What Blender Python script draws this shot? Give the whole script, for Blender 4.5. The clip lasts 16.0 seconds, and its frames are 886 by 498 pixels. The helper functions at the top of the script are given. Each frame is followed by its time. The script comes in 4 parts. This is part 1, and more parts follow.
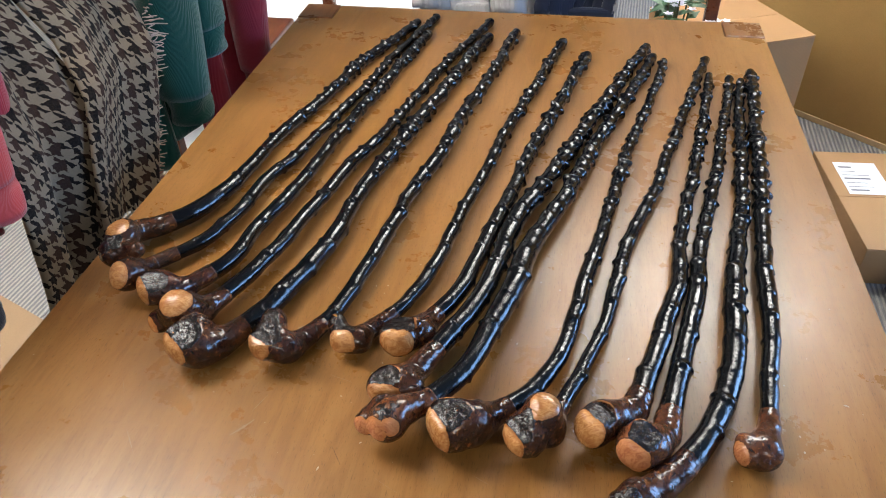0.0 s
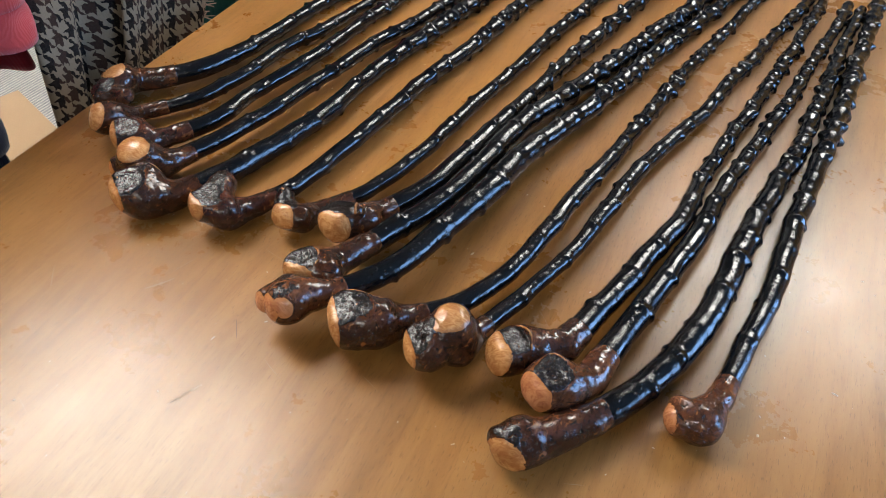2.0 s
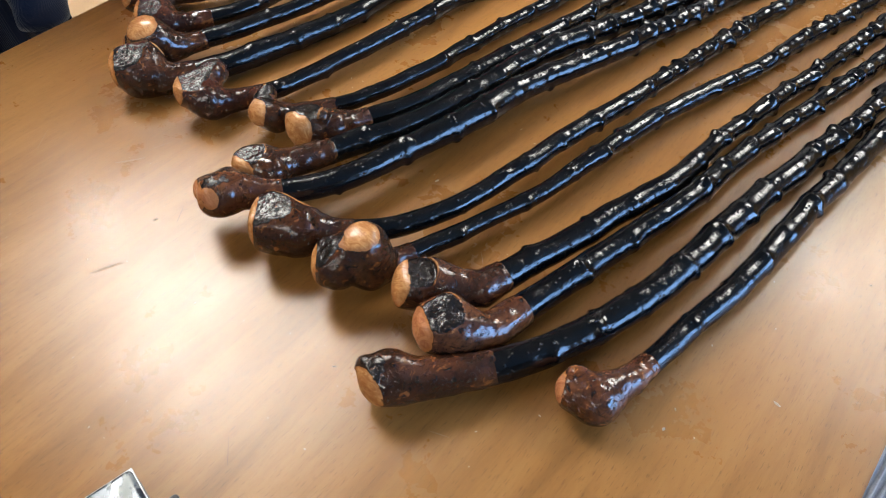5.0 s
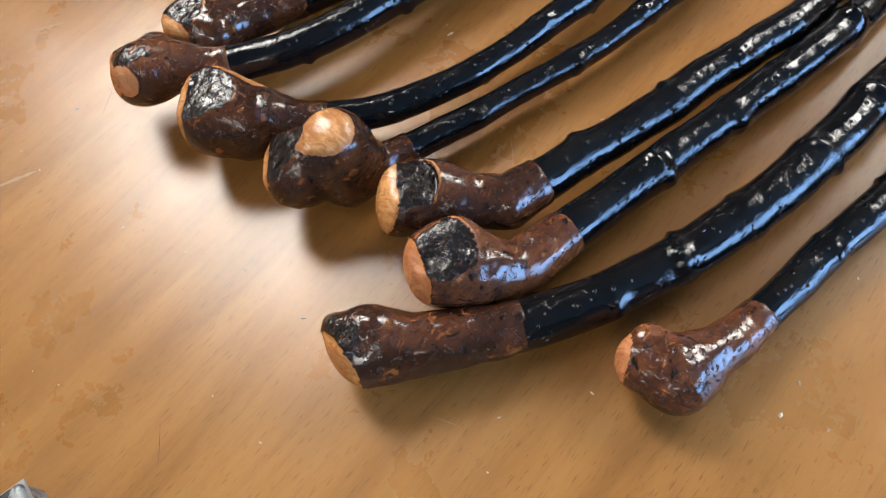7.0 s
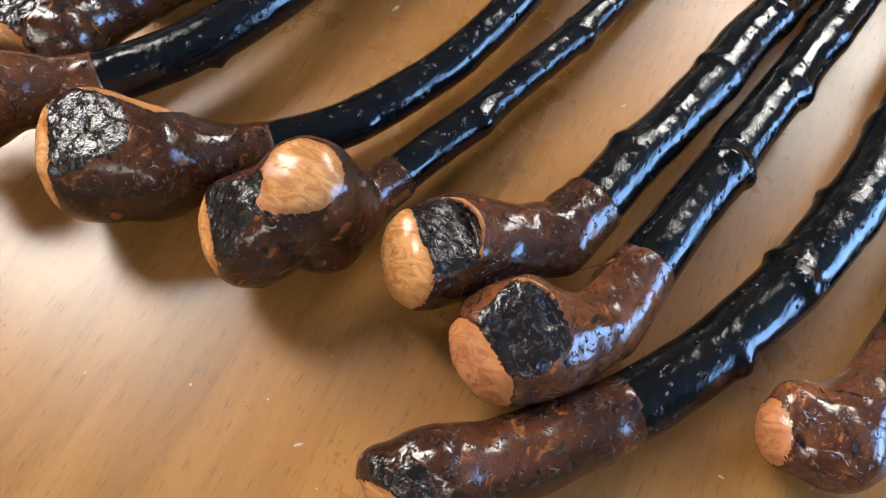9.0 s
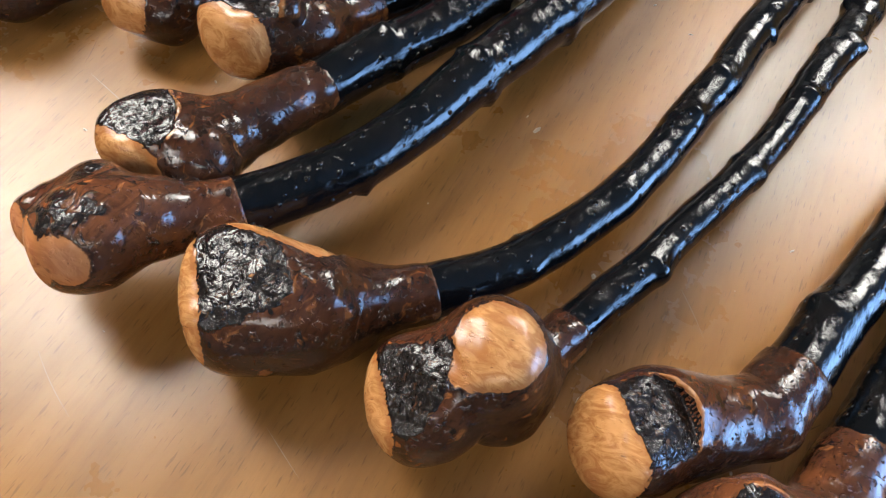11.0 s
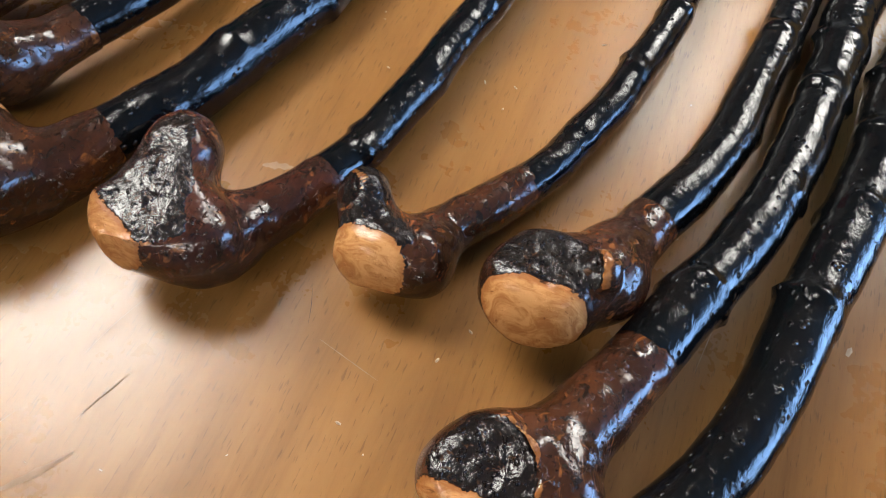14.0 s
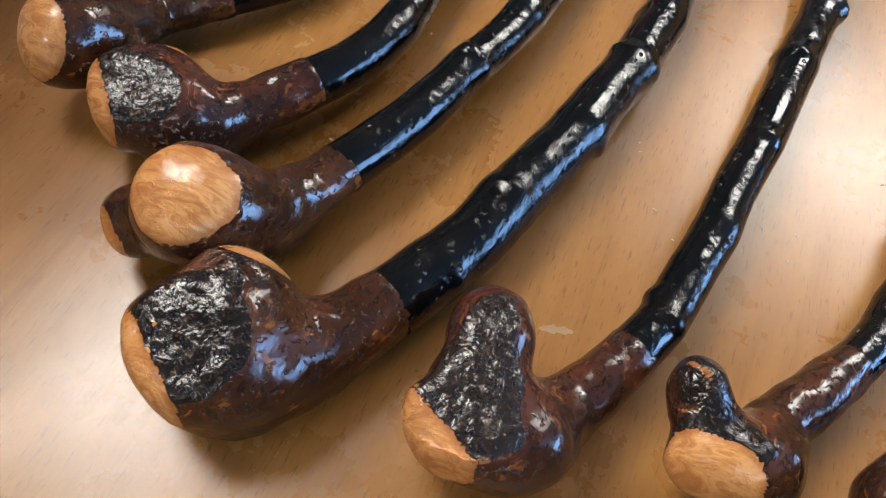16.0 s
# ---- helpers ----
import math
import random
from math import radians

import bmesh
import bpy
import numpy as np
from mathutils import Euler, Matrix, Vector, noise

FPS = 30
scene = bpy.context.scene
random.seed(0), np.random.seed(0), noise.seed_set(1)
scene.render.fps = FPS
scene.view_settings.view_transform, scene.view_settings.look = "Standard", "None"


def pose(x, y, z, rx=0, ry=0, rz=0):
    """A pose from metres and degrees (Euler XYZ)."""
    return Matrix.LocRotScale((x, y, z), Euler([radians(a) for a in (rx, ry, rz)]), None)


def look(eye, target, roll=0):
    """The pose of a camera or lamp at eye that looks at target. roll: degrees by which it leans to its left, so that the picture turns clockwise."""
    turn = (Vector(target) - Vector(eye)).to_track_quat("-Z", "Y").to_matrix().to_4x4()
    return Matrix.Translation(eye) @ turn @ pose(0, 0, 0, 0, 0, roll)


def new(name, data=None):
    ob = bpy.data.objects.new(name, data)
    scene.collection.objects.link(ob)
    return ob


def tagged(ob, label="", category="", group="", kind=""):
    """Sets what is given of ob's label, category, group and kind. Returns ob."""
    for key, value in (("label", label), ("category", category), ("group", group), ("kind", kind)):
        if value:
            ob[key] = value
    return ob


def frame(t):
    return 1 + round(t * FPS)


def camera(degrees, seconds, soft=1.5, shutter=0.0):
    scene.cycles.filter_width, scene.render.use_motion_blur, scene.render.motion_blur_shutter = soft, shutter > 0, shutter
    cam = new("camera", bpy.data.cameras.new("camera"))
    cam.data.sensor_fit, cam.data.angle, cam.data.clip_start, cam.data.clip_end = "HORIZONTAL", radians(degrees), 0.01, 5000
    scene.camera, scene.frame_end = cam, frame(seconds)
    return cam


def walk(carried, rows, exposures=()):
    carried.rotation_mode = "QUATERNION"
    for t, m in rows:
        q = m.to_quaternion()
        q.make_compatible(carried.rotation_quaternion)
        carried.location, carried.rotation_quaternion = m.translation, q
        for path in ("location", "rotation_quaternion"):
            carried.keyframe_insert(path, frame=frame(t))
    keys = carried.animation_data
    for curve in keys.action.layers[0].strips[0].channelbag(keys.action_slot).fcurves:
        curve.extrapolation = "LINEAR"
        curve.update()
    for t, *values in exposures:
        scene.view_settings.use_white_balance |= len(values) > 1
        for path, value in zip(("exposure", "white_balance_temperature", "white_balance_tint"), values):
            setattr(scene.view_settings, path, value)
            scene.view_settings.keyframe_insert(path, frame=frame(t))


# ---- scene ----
cam = camera(62.2, 16.0, 1.0)
PATH = [
    (0, (0.256, 0.26, 1.381), (-0.036, 1.787, 0.124), -1.6),
    (0.5, (0.266, 0.273, 1.352), (-0.023, 1.776, 0.065), -1.2),
    (1, (0.301, 0.323, 1.313), (-0.019, 1.78, -0.019), 0.3),
    (1.5, (0.399, 0.352, 1.295), (-0.063, 1.728, -0.082), 0.8),
    (2, (0.434, 0.356, 1.287), (-0.185, 1.656, -0.101), -1.7),
    (2.5, (0.432, 0.355, 1.283), (-0.25, 1.629, -0.099), -2.6),
    (3, (0.442, 0.367, 1.281), (-0.22, 1.649, -0.104), -1.2),
    (3.2, (0.441, 0.364, 1.267), (-0.236, 1.637, -0.119), -0.5),
    (5.3, (0.608, 0.52, 1.22), (-0.399, 1.384, -0.277), -6.6),
    (5.5, (0.617, 0.555, 1.195), (-0.454, 1.323, -0.31), -8.4),
    (6, (0.593, 0.591, 1.149), (-0.459, 1.256, -0.416), -10.9),
    (6.5, (0.553, 0.606, 1.121), (-0.369, 1.215, -0.546), -12.4),
    (7, (0.509, 0.606, 1.114), (-0.323, 1.199, -0.606), -16.1),
    (7.5, (0.469, 0.611, 1.104), (-0.255, 1.302, -0.628), -13.4),
    (8, (0.433, 0.63, 1.051), (-0.088, 1.352, -0.74), -7.1),
    (8.5, (0.416, 0.633, 1.038), (-0.008, 1.335, -0.786), -4.5),
    (9, (0.37, 0.626, 1.042), (-0.001, 1.401, -0.763), 1.1),
    (9.5, (0.337, 0.62, 1.044), (0.004, 1.448, -0.746), 5.1),
    (9.7, (0.329, 0.621, 1.044), (-0.004, 1.465, -0.739), 5.4),
    (11.8, (0.229, 0.644, 1.020), (-0.178, 1.573, -0.703), 6.0),
    (12, (0.212, 0.645, 1.023), (-0.154, 1.573, -0.711), 7.4),
    (12.5, (0.171, 0.654, 1.027), (-0.158, 1.588, -0.711), 6.7),
    (13, (0.150, 0.669, 1.025), (-0.127, 1.626, -0.709), 7.7),
    (13.5, (0.118, 0.679, 1.027), (-0.132, 1.636, -0.711), 8.3),
    (14, (0.088, 0.692, 1.026), (-0.141, 1.645, -0.717), 8.6),
    (14.5, (0.063, 0.700, 1.021), (-0.207, 1.658, -0.714), 7.1),
    (15, (0.013, 0.712, 1.021), (-0.219, 1.627, -0.742), 9.1),
    (15.5, (-0.018, 0.719, 1.017), (-0.309, 1.651, -0.729), 7.1),
    (16, (-0.041, 0.713, 1.016), (-0.344, 1.712, -0.690), 7.2),
]
walk(cam, [(t, look(eye, target, roll)) for t, eye, target, roll in PATH],
     [(0, 0.33), (3, 0.31), (7, 0.55), (9.5, 0.63), (12.5, 0.44), (16, 0.42)])

# ---- light ----
world = bpy.data.worlds.new("shop_air")
scene.world = world
world.use_nodes = True
world.node_tree.nodes["Background"].inputs[0].default_value = (0.9, 0.95, 1.0, 1)
world.node_tree.nodes["Background"].inputs[1].default_value = 0.005
CEIL = 2.65
TOP = 0.75          # height of the tabletop


def area_lamp(name, place, target, sx, sy, power, colour):
    data = bpy.data.lights.new(name, "AREA")
    data.shape, data.size, data.size_y, data.energy, data.color = "RECTANGLE", sx, sy, power, colour
    ob = new(name, data)
    ob.matrix_world = look(place, target)
    return ob


area_lamp("window_daylight", (3.36, 1.9, 1.55), (0.0, 1.7, 1.2), 2.2, 1.3, 108, (0.20, 0.46, 1.0))


# ---- materials ----
class Mat:
    """A node material with a few shorthands."""

    def __init__(self, name, rough=0.5, metal=0.0, coat=0.0, spec=0.5):
        self.m = bpy.data.materials.new(name)
        self.m.use_nodes = True
        self.t = self.m.node_tree
        self.b = self.t.nodes["Principled BSDF"]
        self.b.inputs["Roughness"].default_value = rough
        self.b.inputs["Metallic"].default_value = metal
        self.b.inputs["Coat Weight"].default_value = coat
        self.b.inputs["Specular IOR Level"].default_value = spec

    def n(self, kind, **kw):
        node = self.t.nodes.new(kind)
        for k, v in kw.items():
            node.inputs[k.replace("_", " ")].default_value = v
        return node

    def l(self, a, b):
        self.t.links.new(a, b)

    def coords(self, scale=(1, 1, 1), rot=(0, 0, 0), kind="Object"):
        c, mp = self.n("ShaderNodeTexCoord"), self.n("ShaderNodeMapping")
        mp.inputs["Scale"].default_value = scale
        mp.inputs["Rotation"].default_value = rot
        self.l(c.outputs[kind], mp.inputs[0])
        return mp.outputs[0]

    def noise(self, scale, detail=4.0, rough=0.55, vec=None, distort=0.0):
        node = self.n("ShaderNodeTexNoise", Scale=scale, Detail=detail, Roughness=rough, Distortion=distort)
        self.l(vec if vec is not None else self.coords(), node.inputs["Vector"])
        return node.outputs["Fac"]

    def ramp(self, fac, stops):
        node = self.t.nodes.new("ShaderNodeValToRGB")
        e = node.color_ramp.elements
        while len(e) < len(stops):
            e.new(0.5)
        for el, (p, c) in zip(e, stops):
            el.position, el.color = p, (*c, 1) if len(c) == 3 else c
        self.l(fac, node.inputs[0])
        return node.outputs[0]

    def step(self, fac, lo, hi, a=0.0, b=1.0):
        node = self.t.nodes.new("ShaderNodeMapRange")
        node.interpolation_type = "SMOOTHSTEP"
        for k, v in zip(("From Min", "From Max", "To Min", "To Max"), (lo, hi, a, b)):
            node.inputs[k].default_value = v
        self.l(fac, node.inputs[0])
        return node.outputs[0]

    def mix(self, fac, a, b):
        node = self.t.nodes.new("ShaderNodeMix")
        node.data_type = "RGBA"
        for sock, v in ((node.inputs[0], fac), (node.inputs[6], a), (node.inputs[7], b)):
            if isinstance(v, (tuple, float, int)):
                sock.default_value = (*v, 1) if isinstance(v, tuple) else v
            else:
                self.l(v, sock)
        return node.outputs[2]

    def math(self, op, a, b):
        node = self.t.nodes.new("ShaderNodeMath")
        node.operation = op
        for sock, v in zip(node.inputs, (a, b)):
            if isinstance(v, (float, int)):
                sock.default_value = v
            else:
                self.l(v, sock)
        return node.outputs[0]

    def attr(self, name):
        node = self.t.nodes.new("ShaderNodeAttribute")
        node.attribute_name = name
        return node.outputs["Fac"]

    def bump(self, height, strength=0.3, dist=0.001, prev=None):
        node = self.n("ShaderNodeBump", Strength=strength, Distance=dist)
        self.l(height, node.inputs["Height"])
        if prev is not None:
            self.l(prev, node.inputs["Normal"])
        self.l(node.outputs[0], self.b.inputs["Normal"])
        return node.outputs[0]

    def colour(self, c):
        if isinstance(c, tuple):
            self.b.inputs["Base Color"].default_value = (*c, 1)
        else:
            self.l(c, self.b.inputs["Base Color"])

    def rough(self, r):
        self.l(r, self.b.inputs["Roughness"])


def plain(name, col, rough=0.6, var=0.15, scale=40, metal=0.0, bump=0.1):
    """A plain surface with mild mottling and a fine tooth."""
    m = Mat(name, rough, metal)
    f = m.noise(scale, 5)
    m.colour(m.mix(f, tuple(c * (1 - var) for c in col), tuple(min(1, c * (1 + var)) for c in col)))
    m.bump(m.noise(scale * 12, 3), bump, 0.0006)
    return m.m


def table_wood(name, dark, mid, light, rot=0.0):
    """Satin-lacquered mahogany: long streaks, short dark pores, faint scuffs."""
    m = Mat(name, 0.3, spec=0.45)
    streak = m.noise(8, 7, 0.66, m.coords((3.0, 0.5, 3.0), (0, 0, rot)), 0.7)
    fine = m.noise(60, 5, 0.7, m.coords((4.5, 0.2, 4.5), (0, 0, rot + 0.03)))
    pores = m.noise(150, 2, 0.5, m.coords((6.0, 0.75, 6.0), (0, 0, rot - 0.02)))
    cloud = m.noise(2.6, 3)
    figure = m.noise(22, 6, 0.68, m.coords((2.2, 0.4, 2.2), (0, 0, rot + 0.12)), 0.4)
    c = m.ramp(streak, [(0.30, dark), (0.5, mid), (0.72, light)])
    c = m.mix(m.step(fine, 0.5, 0.75, 0.0, 0.4), c, tuple(v * 0.75 for v in dark))
    c = m.mix(m.step(fine, 0.44, 0.25, 0.0, 0.3), c, light)
    c = m.mix(m.step(cloud, 0.35, 0.7, 0.0, 0.3), c, dark)
    c = m.mix(m.step(figure, 0.46, 0.74, 0.0, 0.5), c, dark)
    c = m.mix(m.step(figure, 0.52, 0.28, 0.0, 0.4), c, light)
    c = m.mix(m.step(pores, 0.60, 0.70, 0.0, 0.38), c, tuple(v * 0.28 for v in dark))
    m.colour(c)
    m.rough(m.step(m.noise(9, 6, 0.7), 0.25, 0.75, 0.25, 0.34))
    m.bump(pores, 0.10, 0.0004)
    return m.m


def bark_black():
    """Black-dyed bark under thick glossy lacquer: crinkled grain, pits and droplets that glint."""
    m = Mat("black_lacquered_bark", 0.1, spec=0.38)
    big = m.noise(55, 4, 0.6)
    m.colour(m.mix(m.step(big, 0.5, 0.75), (0.0026, 0.0029, 0.0033), (0.0065, 0.0048, 0.0042)))
    m.rough(m.step(m.noise(130, 4), 0.3, 0.7, 0.06, 0.15))
    crinkle = m.noise(330, 4, 0.62, m.coords((1, 0.55, 1)), 0.5)
    patch = m.step(m.noise(45, 3, 0.6), 0.38, 0.62, 0.25, 1.0)
    b = m.bump(m.noise(110, 2, 0.5), 0.12, 0.0008)
    b = m.bump(m.math("MULTIPLY", crinkle, patch), 0.5, 0.0009, b)
    drops = m.n("ShaderNodeTexVoronoi", Scale=270.0)
    m.l(m.coords((1, 0.75, 1)), drops.inputs["Vector"])
    pick = m.step(m.noise(120, 2, 0.5), 0.47, 0.56)
    m.bump(m.math("MULTIPLY", m.step(drops.outputs["Distance"], 0.30, 0.08), pick), 1.0, 0.0008, b)
    return m.m


def knob_wood(name, stain, red, orange, bark, cutcol, cutdark):
    """Varnished knob: red-brown stain with rubbed-through flecks and edges, black bark left on, pale sanded cuts."""
    m = Mat(name, 0.2, spec=0.44)
    cut, brk, wear = m.attr("cut"), m.attr("bark"), m.attr("wear")
    big, mid, fine = m.noise(38, 5, 0.6), m.noise(95, 3, 0.55, None, 0.8), m.noise(420, 3)
    c = m.mix(m.step(big, 0.40, 0.64), stain, red)
    streaks = m.noise(190, 5, 0.65, m.coords((2.0, 0.6, 2.0), (0, 0, 0.5)), 0.6)
    c = m.mix(m.step(streaks, 0.48, 0.70, 0.0, 0.65), c, tuple(v * 0.45 for v in stain))
    fleck = m.noise(135, 4, 0.6, m.coords((1.2, 0.8, 1.2), (0, 0, 0.5)), 0.9)
    c = m.mix(m.step(m.math("ADD", m.math("MULTIPLY", fleck, 0.8), m.math("MULTIPLY", big, 0.2)), 0.57, 0.67, 0.0, 0.62), c, orange)
    c = m.mix(m.step(mid, 0.40, 0.30), c, (0.010, 0.006, 0.004))
    rub = m.step(m.math("ADD", wear, m.math("MULTIPLY", m.math("SUBTRACT", mid, 0.5), 0.55)), 0.40, 0.66)
    edge = m.math("ADD", brk, m.math("MULTIPLY", m.math("SUBTRACT", mid, 0.5), 0.9))
    bm_ = m.step(edge, 0.42, 0.54)
    speck = m.mix(m.step(m.noise(300, 4, 0.7, None, 0.5), 0.54, 0.72, 0.0, 0.65), bark, (0.075, 0.034, 0.017))
    c = m.mix(bm_, c, speck)
    c = m.mix(m.math("MULTIPLY", rub, 0.7), c, m.mix(m.step(fleck, 0.4, 0.62), orange, tuple(0.5 * (a + b) for a, b in zip(orange, cutcol))))
    cedge = m.math("ADD", cut, m.math("MULTIPLY", m.math("SUBTRACT", mid, 0.5), 0.42))
    cm = m.step(cedge, 0.45, 0.55)
    rings = m.noise(85, 5, 0.65, m.coords((1, 3.0, 1), (0.5, 0.3, 0.4)), 1.6)
    cw = m.mix(m.step(rings, 0.38, 0.64), cutcol, cutdark)
    cw = m.mix(m.step(big, 0.46, 0.68, 0.0, 0.6), cw, orange)
    cw = m.mix(m.step(cut, 0.99, 0.55, 0.0, 0.75), cw, orange)
    checks = m.noise(210, 4, 0.6, m.coords((1, 4, 1), (0.2, 0.8, 0.4)), 0.5)
    cw = m.mix(m.step(checks, 0.63, 0.72, 0, 0.65), cw, (0.12, 0.045, 0.016))
    c = m.mix(cm, c, cw)
    rim = m.math("MULTIPLY", m.step(cedge, 0.36, 0.45), m.step(cedge, 0.54, 0.48))
    c = m.mix(m.math("MULTIPLY", rim, 0.7), c, (0.02, 0.008, 0.005))
    m.colour(c)
    m.rough(m.mix(cm, m.mix(m.step(big, 0.35, 0.65), (0.08, 0.08, 0.08), (0.17, 0.17, 0.17)), (0.25, 0.25, 0.25)))
    smooth = m.math("SUBTRACT", 1.0, m.math("MULTIPLY", cm, 0.88))
    crack = m.math("MULTIPLY", m.noise(330, 4, 0.65, m.coords((1, 0.6, 1), (0, 0, 0.5)), 0.8), m.math("ADD", m.math("MULTIPLY", bm_, 0.25), 0.55))
    b = m.bump(m.math("MULTIPLY", mid, smooth), 0.12, 0.001)
    b = m.bump(m.math("MULTIPLY", m.math("MULTIPLY", m.noise(150, 3, 0.55, None, 1.2), bm_), smooth), 0.4, 0.0026, b)
    b = m.bump(m.math("MULTIPLY", crack, smooth), 0.45, 0.0008, b)
    m.bump(m.math("MULTIPLY", m.step(fine, 0.57, 0.66), smooth), 0.9, 0.0008, b)
    return m.m


def houndstooth():
    """Brushed wool check in black, brown and cream."""
    m = Mat("houndstooth_wool", 0.95, spec=0.15)
    uv = m.n("ShaderNodeAttribute")
    uv.attribute_name = "weave"
    warp = m.n("ShaderNodeTexNoise", Scale=90.0, Detail=3.0)
    m.l(uv.outputs["Vector"], warp.inputs["Vector"])
    add = m.n("ShaderNodeVectorMath")
    add.operation = "MULTIPLY_ADD"
    m.l(warp.outputs["Color"], add.inputs[0])
    add.inputs[1].default_value = (0.012, 0.012, 0.0)
    m.l(uv.outputs["Vector"], add.inputs[2])
    sep = m.n("ShaderNodeSeparateXYZ")
    m.l(add.outputs[0], sep.inputs[0])
    u, v = sep.outputs[0], sep.outputs[1]
    P = 0.027

    def band(x):
        return m.math("GREATER_THAN", m.math("FRACT", m.math("DIVIDE", x, P), 0.0), 0.5)

    twill = m.math("GREATER_THAN", m.math("FRACT", m.math("DIVIDE", m.math("ADD", u, v), P / 2), 0.0), 0.5)
    bu, bv = band(u), band(v)
    same = m.math("MULTIPLY", bu, bv)
    one = m.math("SUBTRACT", m.math("ADD", bu, bv), m.math("MULTIPLY", same, 2.0))
    cover = m.math("MINIMUM", m.math("ADD", same, m.math("MULTIPLY", one, twill)), 1.0)
    col = m.mix(cover, (0.25, 0.19, 0.125), (0.009, 0.006, 0.005))
    brown = m.math("GREATER_THAN", m.math("FRACT", m.math("DIVIDE", u, P * 2), 0.0), 0.5)
    col = m.mix(m.math("MULTIPLY", m.math("MULTIPLY", brown, cover), 0.75), col, (0.05, 0.024, 0.015))
    fuzz = m.noise(380, 4, 0.7)
    m.colour(m.mix(m.step(fuzz, 0.35, 0.75, 0.0, 0.22), col, (0.10, 0.07, 0.05)))
    m.bump(fuzz, 0.8, 0.003)
    return m.m


def knit(name, col, scale=160):
    m = Mat(name, 0.92, spec=0.2)
    f = m.noise(14, 5)
    m.colour(m.mix(f, tuple(c * 0.7 for c in col), tuple(min(1, c * 1.25) for c in col)))
    m.b.inputs["Sheen Weight"].default_value = 0.3
    w = m.n("ShaderNodeTexWave", Scale=float(scale), Distortion=1.5, Detail=2.0)
    m.l(m.coords((1, 1, 0.6), (0, 0, 0.6)), w.inputs["Vector"])
    b = m.bump(w.outputs["Fac"], 0.25, 0.002)
    m.bump(m.noise(500, 3), 0.4, 0.001, b)
    return m.m


def carpet():
    """Ribbed grey-beige carpet tile."""
    m = Mat("ribbed_carpet", 0.97, spec=0.1)
    w = m.n("ShaderNodeTexWave", Scale=26.0, Distortion=1.2, Detail=3.0)
    w.inputs["Detail Scale"].default_value = 6.0
    m.l(m.coords((1, 0.12, 1), (0, 0, 0.5)), w.inputs["Vector"])
    f = m.noise(240, 4, 0.7)
    c = m.mix(m.step(w.outputs["Fac"], 0.2, 0.8), (0.17, 0.17, 0.18), (0.36, 0.34, 0.31))
    m.colour(m.mix(m.step(f, 0.35, 0.7, 0.0, 0.55), c, (0.24, 0.23, 0.22)))
    m.bump(m.math("ADD", w.outputs["Fac"], f), 0.7, 0.004)
    return m.m


def cardboard(name, col):
    m = Mat(name, 0.82, spec=0.2)
    flute = m.n("ShaderNodeTexWave", Scale=70.0, Distortion=0.3)
    m.l(m.coords((1, 0.02, 0.02)), flute.inputs["Vector"])
    f = m.noise(5, 6, 0.6)
    c = m.mix(f, tuple(v * 0.85 for v in col), tuple(v * 1.12 for v in col))
    m.colour(m.mix(m.step(m.noise(300, 3), 0.4, 0.7, 0, 0.2), c, tuple(v * 0.7 for v in col)))
    m.bump(flute.outputs["Fac"], 0.08, 0.001)
    return m.m


def glow(name, col, strength):
    m = Mat(name, 0.5)
    m.colour((0.9, 0.9, 0.9))
    m.b.inputs["Emission Color"].default_value = (*col, 1)
    m.b.inputs["Emission Strength"].default_value = strength
    return m.m


TABLE = table_wood("satin_mahogany", (0.203, 0.087, 0.0200), (0.280, 0.126, 0.0325), (0.326, 0.155, 0.045))
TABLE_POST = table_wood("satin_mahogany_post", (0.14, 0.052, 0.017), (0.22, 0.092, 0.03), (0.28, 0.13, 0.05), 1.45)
BLACK = bark_black()
KNOB = knob_wood("varnished_knob", (0.030, 0.011, 0.0055), (0.072, 0.023, 0.009), (0.29, 0.10, 0.026),
                 (0.009, 0.006, 0.0048), (0.53, 0.26, 0.095), (0.35, 0.14, 0.042))
KNOB_GREY = knob_wood("varnished_knob_grey_bark", (0.030, 0.011, 0.007), (0.070, 0.020, 0.010), (0.27, 0.095, 0.03),
                      (0.016, 0.011, 0.009), (0.50, 0.235, 0.085), (0.33, 0.13, 0.04))
KNOB_RED = knob_wood("varnished_red_knob", (0.055, 0.019, 0.009), (0.145, 0.047, 0.017), (0.40, 0.15, 0.045),
                     (0.009, 0.006, 0.005), (0.47, 0.19, 0.08), (0.32, 0.11, 0.045))
SCARF = houndstooth()
CARPET = carpet()
WALL = plain("painted_wall", (0.22, 0.205, 0.18), 0.8, 0.04, 3)
CEILING = plain("ceiling_board", (0.27, 0.265, 0.25), 0.9, 0.05, 6)
CARD = cardboard("brown_cardboard", (0.46, 0.27, 0.13))
CARD_EDGE = cardboard("pale_board_edge", (0.62, 0.44, 0.24))
CARD_DARK = cardboard("dull_cardboard", (0.30, 0.20, 0.12))
PAPER = plain("label_paper", (0.80, 0.81, 0.83), 0.6, 0.04, 9)
INK = plain("printed_ink", (0.16, 0.17, 0.19), 0.6, 0.1, 60)
RED = knit("coral_red_wool", (0.52, 0.06, 0.055))
DARKRED = knit("dark_red_wool", (0.27, 0.018, 0.03))
GREEN = knit("bottle_green_wool", (0.006, 0.062, 0.044))
NAVY = knit("navy_wool", (0.012, 0.018, 0.042))
GREY = knit("pale_grey_knit", (0.48, 0.47, 0.46), 60)
